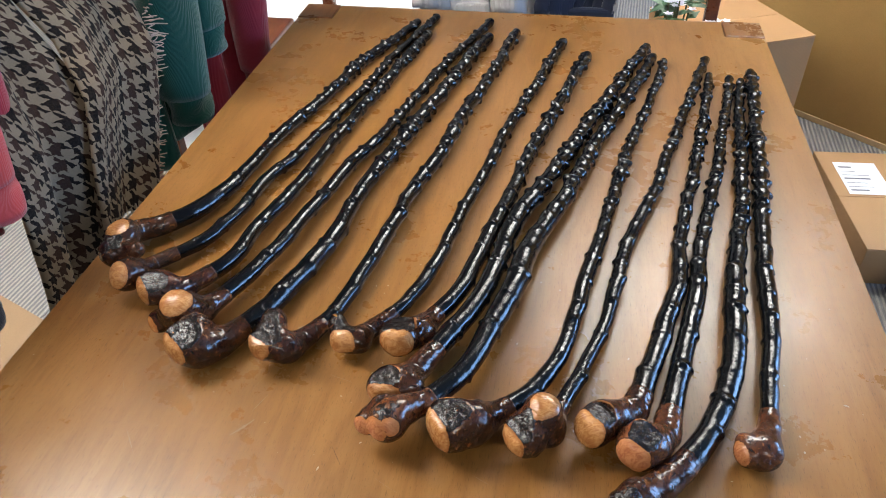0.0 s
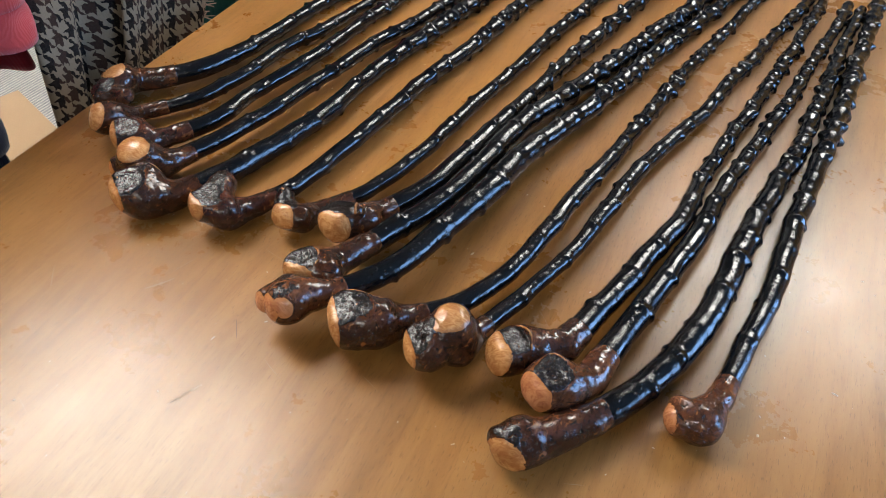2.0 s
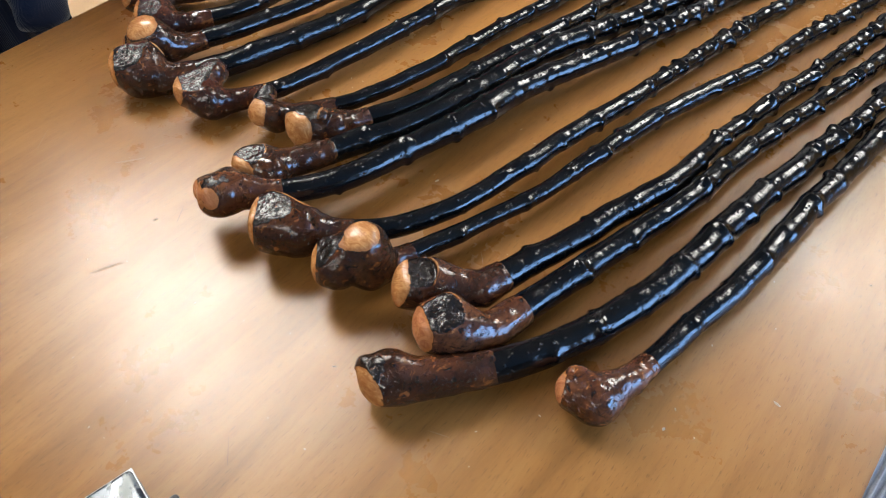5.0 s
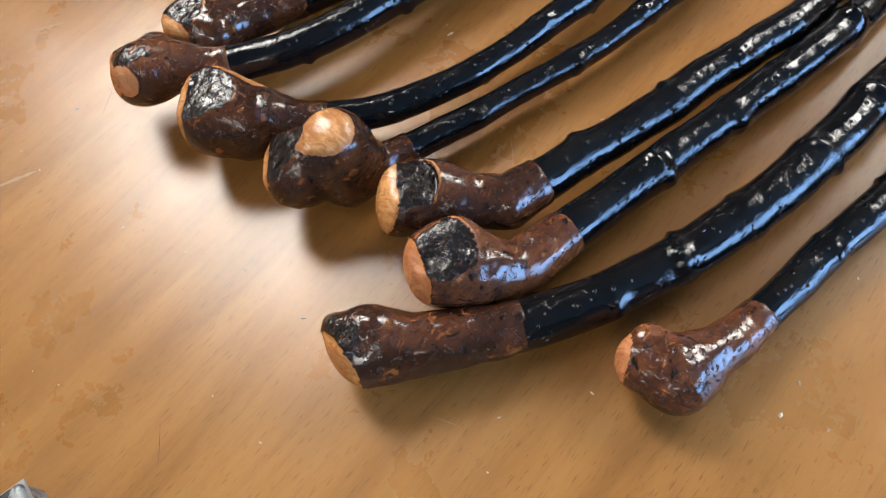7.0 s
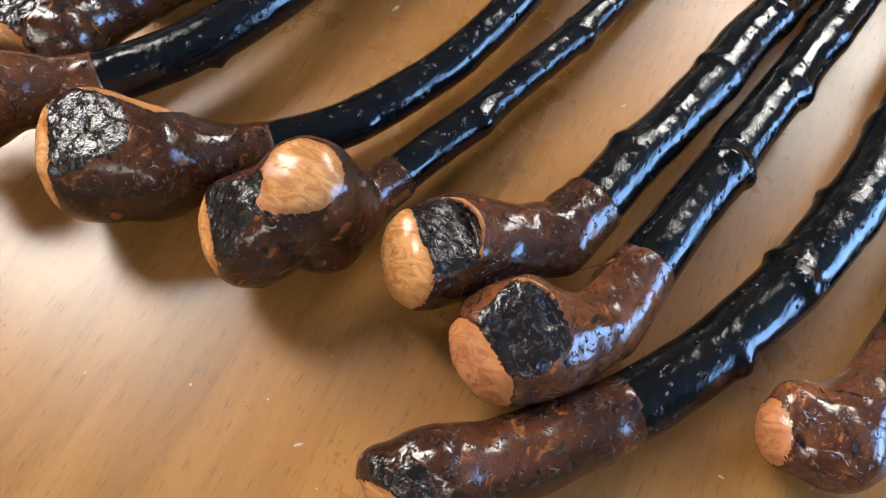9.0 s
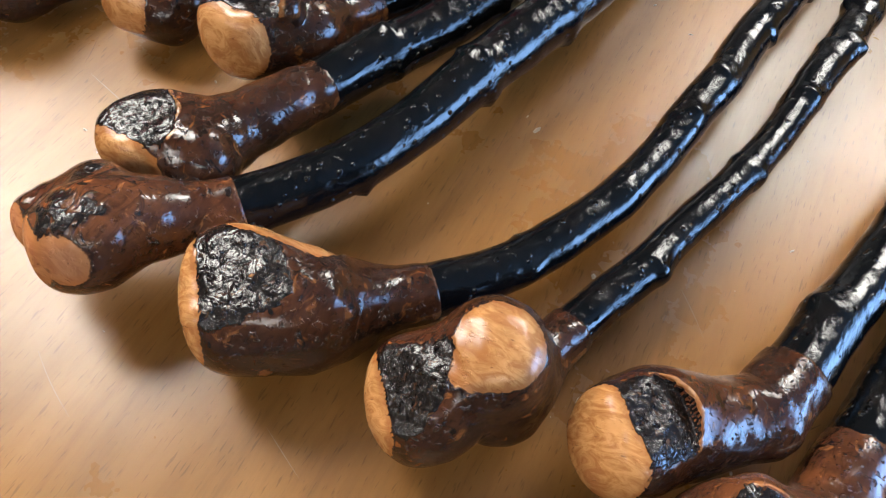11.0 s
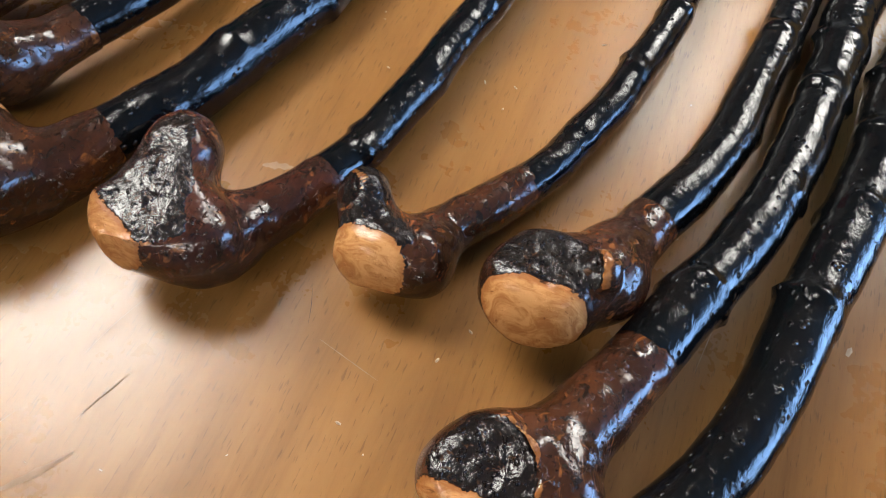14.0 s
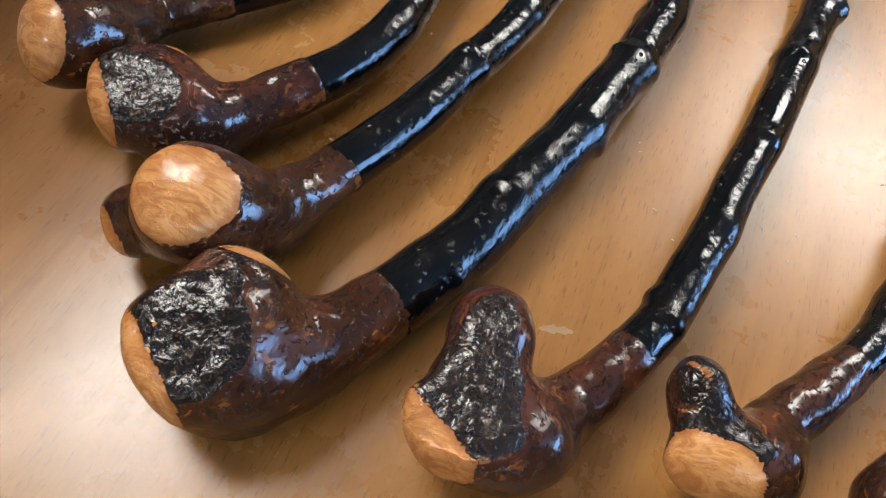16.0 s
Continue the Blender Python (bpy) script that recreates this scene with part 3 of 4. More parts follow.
stick("C", 0.008, (-0.173, 0.913),
      [(-0.041, 1.729, 9.6), (-0.054, 1.651, 9.9), (-0.067, 1.572, 10.2), (-0.078, 1.493, 10.5), (-0.093, 1.415, 10.2), (-0.105, 1.336, 9.7), (-0.116, 1.257, 10.0), (-0.123, 1.178, 10.4), (-0.134, 1.099, 10.8), (-0.152, 1.021, 10.7), (-0.158, 0.943, 11.9), (-0.196, 0.874, 12.2)],
      [(-0.227, 0.863, 0.780, 0.0213), (-0.224, 0.879, 0.780, 0.0145), (-0.209, 0.867, 0.775, 0.0153)],
      [(-0.238, 0.851, 0.783, -0.64, -0.75, 0.15), (-0.225, 0.894, 0.785, -0.01, 0.93, 0.36, 0.013)],
      "black blackthorn stick with rough dark bark on its knob", bark=1.2, material=KNOB_GREY, facets=[(-0.226, 0.858, 0.7946, 0.05, -0.30, 0.95, 0.024)])
stick("D", 0.01, (-0.132, 0.874),
      [(0.082, 1.808, 9.8), (0.062, 1.734, 9.0), (0.039, 1.661, 9.0), (0.019, 1.587, 9.4), (0.003, 1.512, 9.8), (-0.011, 1.436, 10.2), (-0.026, 1.361, 9.9), (-0.038, 1.286, 10.4), (-0.063, 1.213, 10.7), (-0.076, 1.138, 10.5), (-0.092, 1.063, 10.5), (-0.104, 0.987, 10.9), (-0.123, 0.913, 11.6), (-0.151, 0.842, 12.3)],
      [(-0.170, 0.824, 0.790, 0.0231), (-0.160, 0.827, 0.788, 0.0178), (-0.196, 0.817, 0.772, 0.0139), (-0.155, 0.837, 0.775, 0.0139)],
      [(-0.166, 0.819, 0.809, 0.02, -0.31, 0.95, 0.033), (-0.204, 0.805, 0.773, -0.57, -0.81, 0.11, 0.02)],
      "black blackthorn stick with an oval pinkish sawn knob top", bark=0.5)
stick("E", 0.003, (-0.091, 0.828),
      [(0.089, 1.725, 10.6), (0.071, 1.647, 12.0), (0.055, 1.568, 12.7), (0.040, 1.490, 12.6), (0.024, 1.411, 12.3), (0.006, 1.333, 12.5), (-0.008, 1.254, 12.8), (-0.025, 1.176, 12.2), (-0.035, 1.097, 11.9), (-0.040, 1.017, 13.0), (-0.057, 0.939, 14.1), (-0.078, 0.862, 14.6), (-0.112, 0.793, 15.6)],
      [(-0.142, 0.777, 0.785, 0.0247), (-0.139, 0.800, 0.785, 0.0191), (-0.127, 0.779, 0.775, 0.0179)],
      [(-0.152, 0.760, 0.789, -0.49, -0.85, 0.20, 0.04), (-0.141, 0.817, 0.791, 0.02, 0.94, 0.33, 0.024)],
      "thick black blackthorn stick with large dark-barked knob and pale rims", bark=1.4, facets=[(-0.142, 0.773, 0.8009, 0.00, -0.22, 0.98, 0.031)])
stick("F", 0.006, (-0.000, 0.849),
      [(0.142, 1.752, 10.7), (0.132, 1.677, 11.0), (0.121, 1.603, 11.0), (0.110, 1.528, 10.6), (0.096, 1.454, 11.4), (0.084, 1.380, 12.0), (0.074, 1.305, 12.1), (0.064, 1.231, 11.6), (0.046, 1.158, 11.0), (0.037, 1.083, 11.2), (0.028, 1.008, 11.1), (0.016, 0.934, 10.6), (0.001, 0.860, 10.7), (-0.030, 0.797, 12.7)],
      [(-0.054, 0.827, 0.785, 0.0144), (-0.051, 0.808, 0.785, 0.0159), (-0.053, 0.790, 0.785, 0.0191), (-0.033, 0.796, 0.775, 0.0147)],
      [(-0.059, 0.778, 0.789, -0.46, -0.84, 0.30, 0.034), (-0.050, 0.845, 0.789, 0.20, 0.95, 0.25, 0.015)],
      "black blackthorn stick with an angled grey-barked hammer knob", bark=1.3, material=KNOB_GREY, facets=[(-0.052, 0.807, 0.7973, -0.05, -0.10, 0.99, 0.030)])
stick("G", 0.006, (0.079, 0.877),
      [(0.242, 1.723, 9.3), (0.225, 1.648, 9.0), (0.210, 1.573, 9.4), (0.195, 1.498, 9.9), (0.180, 1.422, 9.9), (0.165, 1.347, 10.2), (0.153, 1.271, 10.0), (0.142, 1.195, 9.5), (0.129, 1.120, 9.8), (0.117, 1.045, 9.9), (0.107, 0.971, 10.1), (0.085, 0.897, 9.6), (0.046, 0.833, 10.6)],
      [(0.019, 0.836, 0.782, 0.0108), (0.029, 0.817, 0.775, 0.0153), (0.046, 0.823, 0.772, 0.0116)],
      [(0.027, 0.808, 0.779, -0.19, -0.89, 0.41, 0.02), (0.012, 0.831, 0.789, -0.60, -0.35, 0.70, 0.007, 0.004)],
      "slim black blackthorn stick with small stub and round pale face", bark=1.0)
stick("H", 0.014, (0.133, 0.874),
      [(0.293, 1.659, 10.1), (0.274, 1.585, 10.7), (0.259, 1.511, 11.1), (0.244, 1.436, 11.5), (0.228, 1.362, 11.8), (0.213, 1.288, 11.8), (0.200, 1.213, 11.3), (0.189, 1.137, 11.5), (0.175, 1.063, 11.8), (0.162, 0.988, 11.8), (0.147, 0.915, 12.0), (0.116, 0.846, 12.6)],
      [(0.095, 0.822, 0.785, 0.0224), (0.115, 0.838, 0.780, 0.0144)],
      [(0.095, 0.807, 0.791, 0.03, -0.93, 0.36), (0.088, 0.847, 0.795, -0.24, 0.88, 0.40, 0.018)],
      "black blackthorn stick with rounded knob and wide pale face", bark=0.8, knots=[(0.113, 0.829, 0.801, 0.008)], facets=[(0.094, 0.823, 0.8011, -0.10, 0.05, 0.99, 0.020)])
stick("I", 0.018, (0.144, 0.813),
      [(0.408, 1.713, 10.2), (0.384, 1.640, 10.6), (0.359, 1.567, 11.1), (0.335, 1.494, 11.9), (0.312, 1.420, 12.7), (0.288, 1.347, 12.4), (0.266, 1.273, 13.4), (0.244, 1.200, 13.2), (0.219, 1.127, 14.1), (0.199, 1.053, 14.2), (0.189, 0.977, 13.4), (0.174, 0.902, 13.1), (0.146, 0.830, 13.5), (0.116, 0.763, 14.2)],
      [(0.095, 0.748, 0.785, 0.0179), (0.097, 0.758, 0.790, 0.0132), (0.121, 0.754, 0.785, 0.0128)],
      [(0.094, 0.734, 0.788, -0.08, -0.97, 0.21, 0.022)],
      "black blackthorn stick with square dark knob and round knots", bark=1.0, knots=[(0.116, 0.748, 0.7895, 0.0075)], facets=[(0.094, 0.747, 0.7982, -0.10, -0.05, 0.99, 0.020)])
stick("J", 0.02, (0.149, 0.743),
      [(0.419, 1.671, 8.9), (0.398, 1.598, 9.9), (0.376, 1.524, 10.6), (0.353, 1.451, 10.9), (0.329, 1.378, 11.4), (0.308, 1.304, 11.9), (0.289, 1.230, 12.3), (0.270, 1.155, 12.7), (0.248, 1.082, 13.4), (0.225, 1.008, 14.9), (0.214, 0.933, 15.2), (0.195, 0.858, 13.8), (0.174, 0.786, 12.8), (0.134, 0.727, 13.2)],
      [(0.110, 0.701, 0.790, 0.0205), (0.100, 0.720, 0.790, 0.0122), (0.089, 0.701, 0.785, 0.0129), (0.118, 0.715, 0.790, 0.0136)],
      [(0.099, 0.683, 0.795, -0.47, -0.84, 0.26, 0.03), (0.123, 0.684, 0.801, 0.35, -0.77, 0.53, 0.022)],
      "thick black blackthorn stick with lumpy orange-brown burl knob", bark=0.5, material=KNOB_RED, soft=0.004)
stick("K", 0.012, (0.226, 0.754),
      [(0.438, 1.656, 7.7), (0.424, 1.582, 8.1), (0.409, 1.508, 8.5), (0.393, 1.435, 8.8), (0.375, 1.362, 8.5), (0.359, 1.289, 9.5), (0.346, 1.215, 9.9), (0.333, 1.141, 10.2), (0.321, 1.067, 10.5), (0.305, 0.993, 11.2), (0.292, 0.919, 10.6), (0.278, 0.844, 10.2), (0.248, 0.777, 10.8), (0.196, 0.722, 14.4)],
      [(0.172, 0.711, 0.785, 0.0276), (0.194, 0.722, 0.780, 0.0199)],
      [(0.157, 0.699, 0.787, -0.78, -0.62, 0.10, 0.04), (0.170, 0.737, 0.792, -0.13, 0.94, 0.30, 0.026)],
      "black blackthorn stick with smooth egg-shaped red-brown knob", bark=0.5, facets=[(0.170, 0.708, 0.8051, -0.10, -0.15, 0.98, 0.029)])
stick("L", 0.01, (0.284, 0.766),
      [(0.519, 1.671, 8.8), (0.497, 1.594, 8.8), (0.477, 1.516, 8.9), (0.458, 1.438, 9.1), (0.438, 1.361, 9.5), (0.417, 1.283, 9.7), (0.400, 1.205, 9.4), (0.377, 1.129, 9.7), (0.355, 1.052, 10.1), (0.339, 0.973, 10.3), (0.325, 0.894, 8.7), (0.300, 0.818, 9.1), (0.273, 0.743, 10.7)],
      [(0.247, 0.711, 0.785, 0.0231), (0.262, 0.730, 0.798, 0.0168), (0.268, 0.726, 0.775, 0.0175)],
      [(0.263, 0.729, 0.817, 0.05, -0.15, 0.98, 0.03, 0.012), (0.231, 0.698, 0.787, -0.78, -0.62, 0.10, 0.024)],
      "black blackthorn stick with a polished oval lobe on its knob", bark=0.7, soft=0.003, facets=[(0.241, 0.705, 0.8011, -0.35, -0.35, 0.87, 0.022)])
stick("M", 0.012, (0.361, 0.787),
      [(0.517, 1.604, 7.4), (0.507, 1.526, 8.7), (0.494, 1.449, 9.3), (0.480, 1.372, 9.6), (0.467, 1.295, 9.9), (0.452, 1.218, 10.1), (0.436, 1.141, 10.0), (0.423, 1.064, 10.0), (0.416, 0.986, 11.7), (0.395, 0.911, 12.5), (0.376, 0.835, 12.9), (0.353, 0.760, 14.7)],
      [(0.313, 0.730, 0.785, 0.0205), (0.318, 0.742, 0.790, 0.0130), (0.326, 0.744, 0.780, 0.0156)],
      [(0.305, 0.721, 0.791, -0.62, -0.64, 0.45, 0.026)],
      "black blackthorn stick with yellowish round sawn knob face", bark=0.8, facets=[(0.315, 0.732, 0.8006, 0.15, 0.15, 0.98, 0.018)])
stick("N", 0.008, (0.391, 0.773),
      [(0.552, 1.594, 8.4), (0.540, 1.516, 8.9), (0.526, 1.438, 8.7), (0.511, 1.360, 9.1), (0.497, 1.282, 9.8), (0.480, 1.204, 10.0), (0.464, 1.127, 10.3), (0.448, 1.049, 10.7), (0.437, 0.971, 12.1), (0.419, 0.894, 12.0), (0.401, 0.816, 13.1), (0.384, 0.739, 14.1)],
      [(0.355, 0.712, 0.785, 0.0216), (0.355, 0.724, 0.795, 0.0122), (0.368, 0.720, 0.780, 0.0151)],
      [(0.347, 0.696, 0.789, -0.43, -0.87, 0.24, 0.03)],
      "black blackthorn stick with reddish gnarled knob and pale face", bark=0.85, material=KNOB_RED, soft=0.005, facets=[(0.357, 0.710, 0.8021, 0.10, -0.10, 0.99, 0.020)])
stick("O", 0.008, (0.406, 0.715),
      [(0.571, 1.587, 7.3), (0.559, 1.508, 8.4), (0.549, 1.428, 9.5), (0.539, 1.348, 10.3), (0.530, 1.268, 10.8), (0.519, 1.189, 10.7), (0.505, 1.109, 12.1), (0.490, 1.030, 12.9), (0.478, 0.951, 13.9), (0.468, 0.871, 14.3), (0.446, 0.794, 13.8), (0.410, 0.722, 14.0), (0.358, 0.661, 16.0)],
      [(0.347, 0.651, 0.775, 0.0172), (0.336, 0.653, 0.782, 0.0091), (0.351, 0.664, 0.785, 0.0085)],
      [(0.345, 0.640, 0.776, -0.22, -0.97, 0.10, 0.018)],
      "thick black blackthorn stick with long straight brown handle end", bark=0.55, soft=0.004)
stick("P", 0.004, (0.493, 0.792),
      [(0.593, 1.621, 9.6), (0.585, 1.541, 10.9), (0.576, 1.461, 11.2), (0.567, 1.381, 11.4), (0.560, 1.301, 11.5), (0.550, 1.221, 11.4), (0.539, 1.141, 11.5), (0.529, 1.061, 11.5), (0.521, 0.981, 11.9), (0.512, 0.901, 11.1), (0.495, 0.803, 10.4), (0.488, 0.766, 11.5)],
      [(0.478, 0.739, 0.767, 0.0145), (0.466, 0.736, 0.768, 0.0135), (0.460, 0.732, 0.772, 0.0125), (0.458, 0.743, 0.776, 0.0085)],
      [(0.450, 0.728, 0.772, -0.82, -0.55, 0.15, 0.014)],
      "black blackthorn stick with small bent reddish-brown handle", bark=0.35, material=KNOB_RED, soft=0.004)

# ---- small things on the table ----
rng = random.Random(4)
me = bpy.data.meshes.new("crumbs")
vs, fs = [], []
for k in range(170):
    if k < 110:
        x, y = rng.uniform(-0.2, 0.62), rng.uniform(0.45, 1.0)
    else:
        x, y = rng.uniform(X0 + 0.02, X1 - 0.02), rng.uniform(0.5, 1.85)
    r = rng.uniform(0.0002, 0.0007) * (1.9 if rng.random() < 0.07 else 1)
    a = rng.uniform(0, 3.14)
    ex, ey = r * rng.uniform(1, 3.2), r
    i = len(vs)
    for q in range(5):
        t = q * 1.2566
        dx, dy = ex * math.cos(t), ey * math.sin(t)
        vs.append((x + dx * math.cos(a) - dy * math.sin(a), y + dx * math.sin(a) + dy * math.cos(a), TOP + 0.0001))
    vs.append((x, y, TOP + 0.0001 + r * 0.9))
    fs += [(i + q, i + (q + 1) % 5, i + 5) for q in range(5)]
me.from_pydata(vs, [], fs)
tagged(link_mesh("crumbs", me, None, "", plain("pale_crumb", (0.5, 0.4, 0.3), 0.8)), "tiny pale crumbs and dust scattered on the tabletop", "crumbs", kind="stuff")

SCUFF = plain("pale_scuff", (0.30, 0.19, 0.11), 0.6, 0.25, 300)
SCRATCH = plain("dark_scratch", (0.07, 0.028, 0.014), 0.5, 0.2, 300)


def mark(x, y, length, width, turn, material, seed, label):
    """A thin ragged rub mark on the lacquer."""
    r = random.Random(seed)
    bm = bmesh.new()
    n = 14
    lo, hi = [], []
    bend = r.uniform(-0.03, 0.03)
    for k in range(n + 1):
        u = k / n
        w = width * (0.25 + 0.75 * math.sin(math.pi * u)) * r.uniform(0.5, 1.0)
        c = bend * length * math.sin(math.pi * u)
        for row, sgn in ((lo, -1), (hi, 1)):
            px, py = (u - 0.5) * length, c + sgn * w / 2
            row.append(bm.verts.new((x + px * math.cos(turn) - py * math.sin(turn), y + px * math.sin(turn) + py * math.cos(turn), TOP + 0.00025)))
    for k in range(n):
        bm.faces.new((lo[k], lo[k + 1], hi[k + 1], hi[k]))
    part("scuff", bm, material, table, label)


for k in range(26):
    mark(rng.uniform(-0.25, 0.45), rng.uniform(0.5, 0.85), rng.uniform(0.006, 0.035), rng.uniform(0.0003, 0.0007), rng.uniform(0, 3.14),
         SCUFF if k % 3 else SCRATCH, 10 + k, "fine scratch")
for x, y, l, w, a in ((-0.05, 0.70, 0.03, 0.004, 0.9), (-0.032, 0.853, 0.014, 0.005, 0.3), (0.06, 0.60, 0.03, 0.004, 1.1)):
    mark(x, y, l, w, a, SCUFF, int(x * 999) + 77, "pale rubbed scuff")

gadget = thing("metal_box", "scuffed grey metal box with a black plastic tab", "metal box", "", (0.262, 0.497, TOP))
gm = Matrix.Rotation(radians(-12), 4, "Z")
part("case", block(-0.005, 0.19, -0.115, 0.0, 0.0, 0.024, 0.004, 3, gm), METAL, gadget, "dented grey case with worn paint", True)
part("lid_rim", block(-0.0056, 0.1906, -0.1156, 0.0006, 0.0195, 0.0212, 0.0003, 1, gm), STEEL, gadget)
part("tab", block(0.03, 0.048, 0.001, 0.017, 0.009, 0.021, 0.003, 3, gm), RUBBER, gadget, "black plastic tab")


# ---- garments on the rack ----
RX, RZ = -0.60, 1.13
rack = thing("clothes_rack", "steel clothes rack standing beside the table", "clothes rack", "", (RX, 1.3, 0))
part("rail", rod((0, -0.85, RZ), (0, 0.85, RZ), 0.012, 0.012, 14), STEEL, rack, "", True)
for y in (-0.83, 0.83):
    part("upright", rod((0, y, 0.02), (0, y, RZ), 0.012, 0.012, 14), STEEL, rack, "", True)
    part("foot", block(-0.2, 0.2, y - 0.015, y + 0.015, 0, 0.025, 0.004), STEEL, rack)


def drape(name, y0, y1, x0, z0, material, parent, folds=3, amp=0.018, seed=1, slant=0.0, flare=0.0, label="", thick=0.006, spread=0.0):
    """A cloth panel hung over the rail: folds deepen towards its hem. y0..y1 across, x0 the face at the hem."""
    r = random.Random(seed)
    nu, nv = 44, 40
    ph, ph2 = r.uniform(0, 6), r.uniform(0, 6)
    vs, uv = [], []
    z1 = RZ + 0.012
    for j in range(nv + 1):
        v = j / nv
        z = z1 + (z0 - z1) * v
        for i in range(nu + 1):
            u = i / nu
            mid = (y0 + y1) / 2
            half = (y1 - y0) / 2 * (1 + flare * v)
            y = mid + (u * 2 - 1) * half + slant * max(0, v - 0.4) + 0.006 * math.sin(9 * v + ph2 + 3 * u)
            deep = amp * min(1, v * 2.2) * (0.55 + 0.45 * v)
            x = RX + (x0 - RX) * min(1, v * 1.8) + deep * math.sin(folds * 6.283 * u + ph + 1.2 * math.sin(2.5 * v + ph2)) + 0.3 * deep * math.sin(folds * 13 * u + ph2 + 4 * v)
            zz = z + (0.012 * math.sin(5 * u + ph) + 0.006 * math.sin(17 * u + ph2)) * v
            vs.append((x, y, zz))
            uv.append((u * (y1 - y0) * 1.25, zz, 0.0))
    fs = [(j * (nu + 1) + i, j * (nu + 1) + i + 1, (j + 1) * (nu + 1) + i + 1, (j + 1) * (nu + 1) + i) for j in range(nv) for i in range(nu)]
    me = bpy.data.meshes.new(name)
    me.from_pydata(vs, [], fs)
    me.shade_smooth()
    a = me.attributes.new("weave", "FLOAT_VECTOR", "POINT")
    a.data.foreach_set("vector", [c for q in uv for c in q])
    ob = link_mesh(name, me, parent, label, material)
    s = ob.modifiers.new("thickness", "SOLIDIFY")
    s.thickness, s.offset = thick, 0
    return ob, vs, nu, nv


def sleeve(y, x, z0, w, material, parent, seed=1, lean=0.0):
    """A hanging sleeve: a soft flattened tube with creases, and a ribbed cuff of its own."""
    r = random.Random(seed)
    ph = r.uniform(0, 6)

    def tube(name, za, zb, wa, wb, rib, rows):
        bm = bmesh.new()
        n, rings = 28, []
        for j in range(rows + 1):
            v = j / rows
            z = za + (zb - za) * v
            ww = wa + (wb - wa) * v
            row = []
            for i in range(n):
                t = 6.283 * i / n
                k = 1 + 0.06 * math.sin(3 * t + ph + 6 * v) + (0.05 * math.sin(14 * t) if rib else 0)
                row.append(bm.verts.new((x + ww * 0.42 * math.cos(t) * k + 0.004 * math.sin(11 * z + ph), y + lean * (1.4 - z) + ww * 0.5 * math.sin(t) * k + 0.006 * math.sin(8 * z + ph), z)))
            rings.append(row)
        for a, b in zip(rings, rings[1:]):
            for i in range(n):
                bm.faces.new((a[i], a[(i + 1) % n], b[(i + 1) % n], b[i]))
        bm.faces.new(rings[-1])
        bm.faces.new(rings[0][::-1])
        part(name, bm, material, parent, "", True)

    tube("sleeve", RZ - 0.03, z0 + 0.055, w * 1.35, w, False, 26)
    tube("cuff", z0 + 0.058, z0, w * 0.9, w * 0.86, True, 6)


def sweater(label, material, y, x, z_hem, z_cuff, w=0.13, seed=1, width=0.2, lean=0.0, cuffs=1):
    ob = thing("sweater", label, "sweater", "garments on the rack", (0, 0, 0))
    drape("body", y - width / 2, y + width / 2, x - 0.03, z_hem, material, ob, 2, 0.022, seed)
    for k in range(cuffs):
        sleeve(y + 0.03 + 0.07 * k, x + 0.035, z_cuff - 0.05 * k, w * 0.72, material, ob, seed + k, lean)
    return ob


sweater("navy blue knitted sweater hanging on the rack", NAVY, 0.80, -0.52, 0.60, 0.70, 0.12, 3, 0.16)
sweater("bottle green sweater hanging beside the navy one", GREEN, 0.66, -0.53, 0.50, 0.60, 0.12, 5, 0.16)
sweater("coral red wool sweater with long sleeve", RED, 0.90, -0.50, 0.80, 0.815, 0.115, 7, 0.10)
sweater("dark red wool sweater behind the checked scarf", DARKRED, 1.0, -0.555, 0.735, 0.78, 0.1, 9, 0.14)
sweater("bottle green wool sweater with ribbed cuffs", GREEN, 1.42, -0.50, 0.60, 0.68, 0.15, 11, 0.24, 0.0, 1)
sweater("deep green wool sweater with dangling sleeves", GREEN, 1.55, -0.51, 0.66, 0.765, 0.14, 15, 0.14)
sweater("dark red wool sweater at the end of the rack", DARKRED, 1.71, -0.48, 0.50, 0.60, 0.12, 19, 0.26)

scarf = thing("scarf", "brown, black and cream houndstooth wool scarf with frayed edge", "scarf", "", (0, 0, 0))
drape("front_fall", 1.17, 1.39, -0.455, 0.655, SCARF, scarf, 1.2, 0.016, 21, -0.22, -0.15, "houndstooth fall with fringe", 0.008)
drape("back_fall", 0.99, 1.18, -0.47, 0.60, SCARF, scarf, 1.3, 0.022, 23, -0.13, 0.0, "houndstooth fall", 0.01)
bm = bmesh.new()
fr = random.Random(8)


def strand(a, b, r):
    a, b = Vector(a), Vector(b)
    p = a + (b - a) * 0.5 + Vector((fr.uniform(-.006, .006), fr.uniform(-.004, .004), fr.uniform(-.004, .004)))
    for q, w in ((a, p), (p, b)):
        rod(q, w, r, r * 0.8, 4, bm)


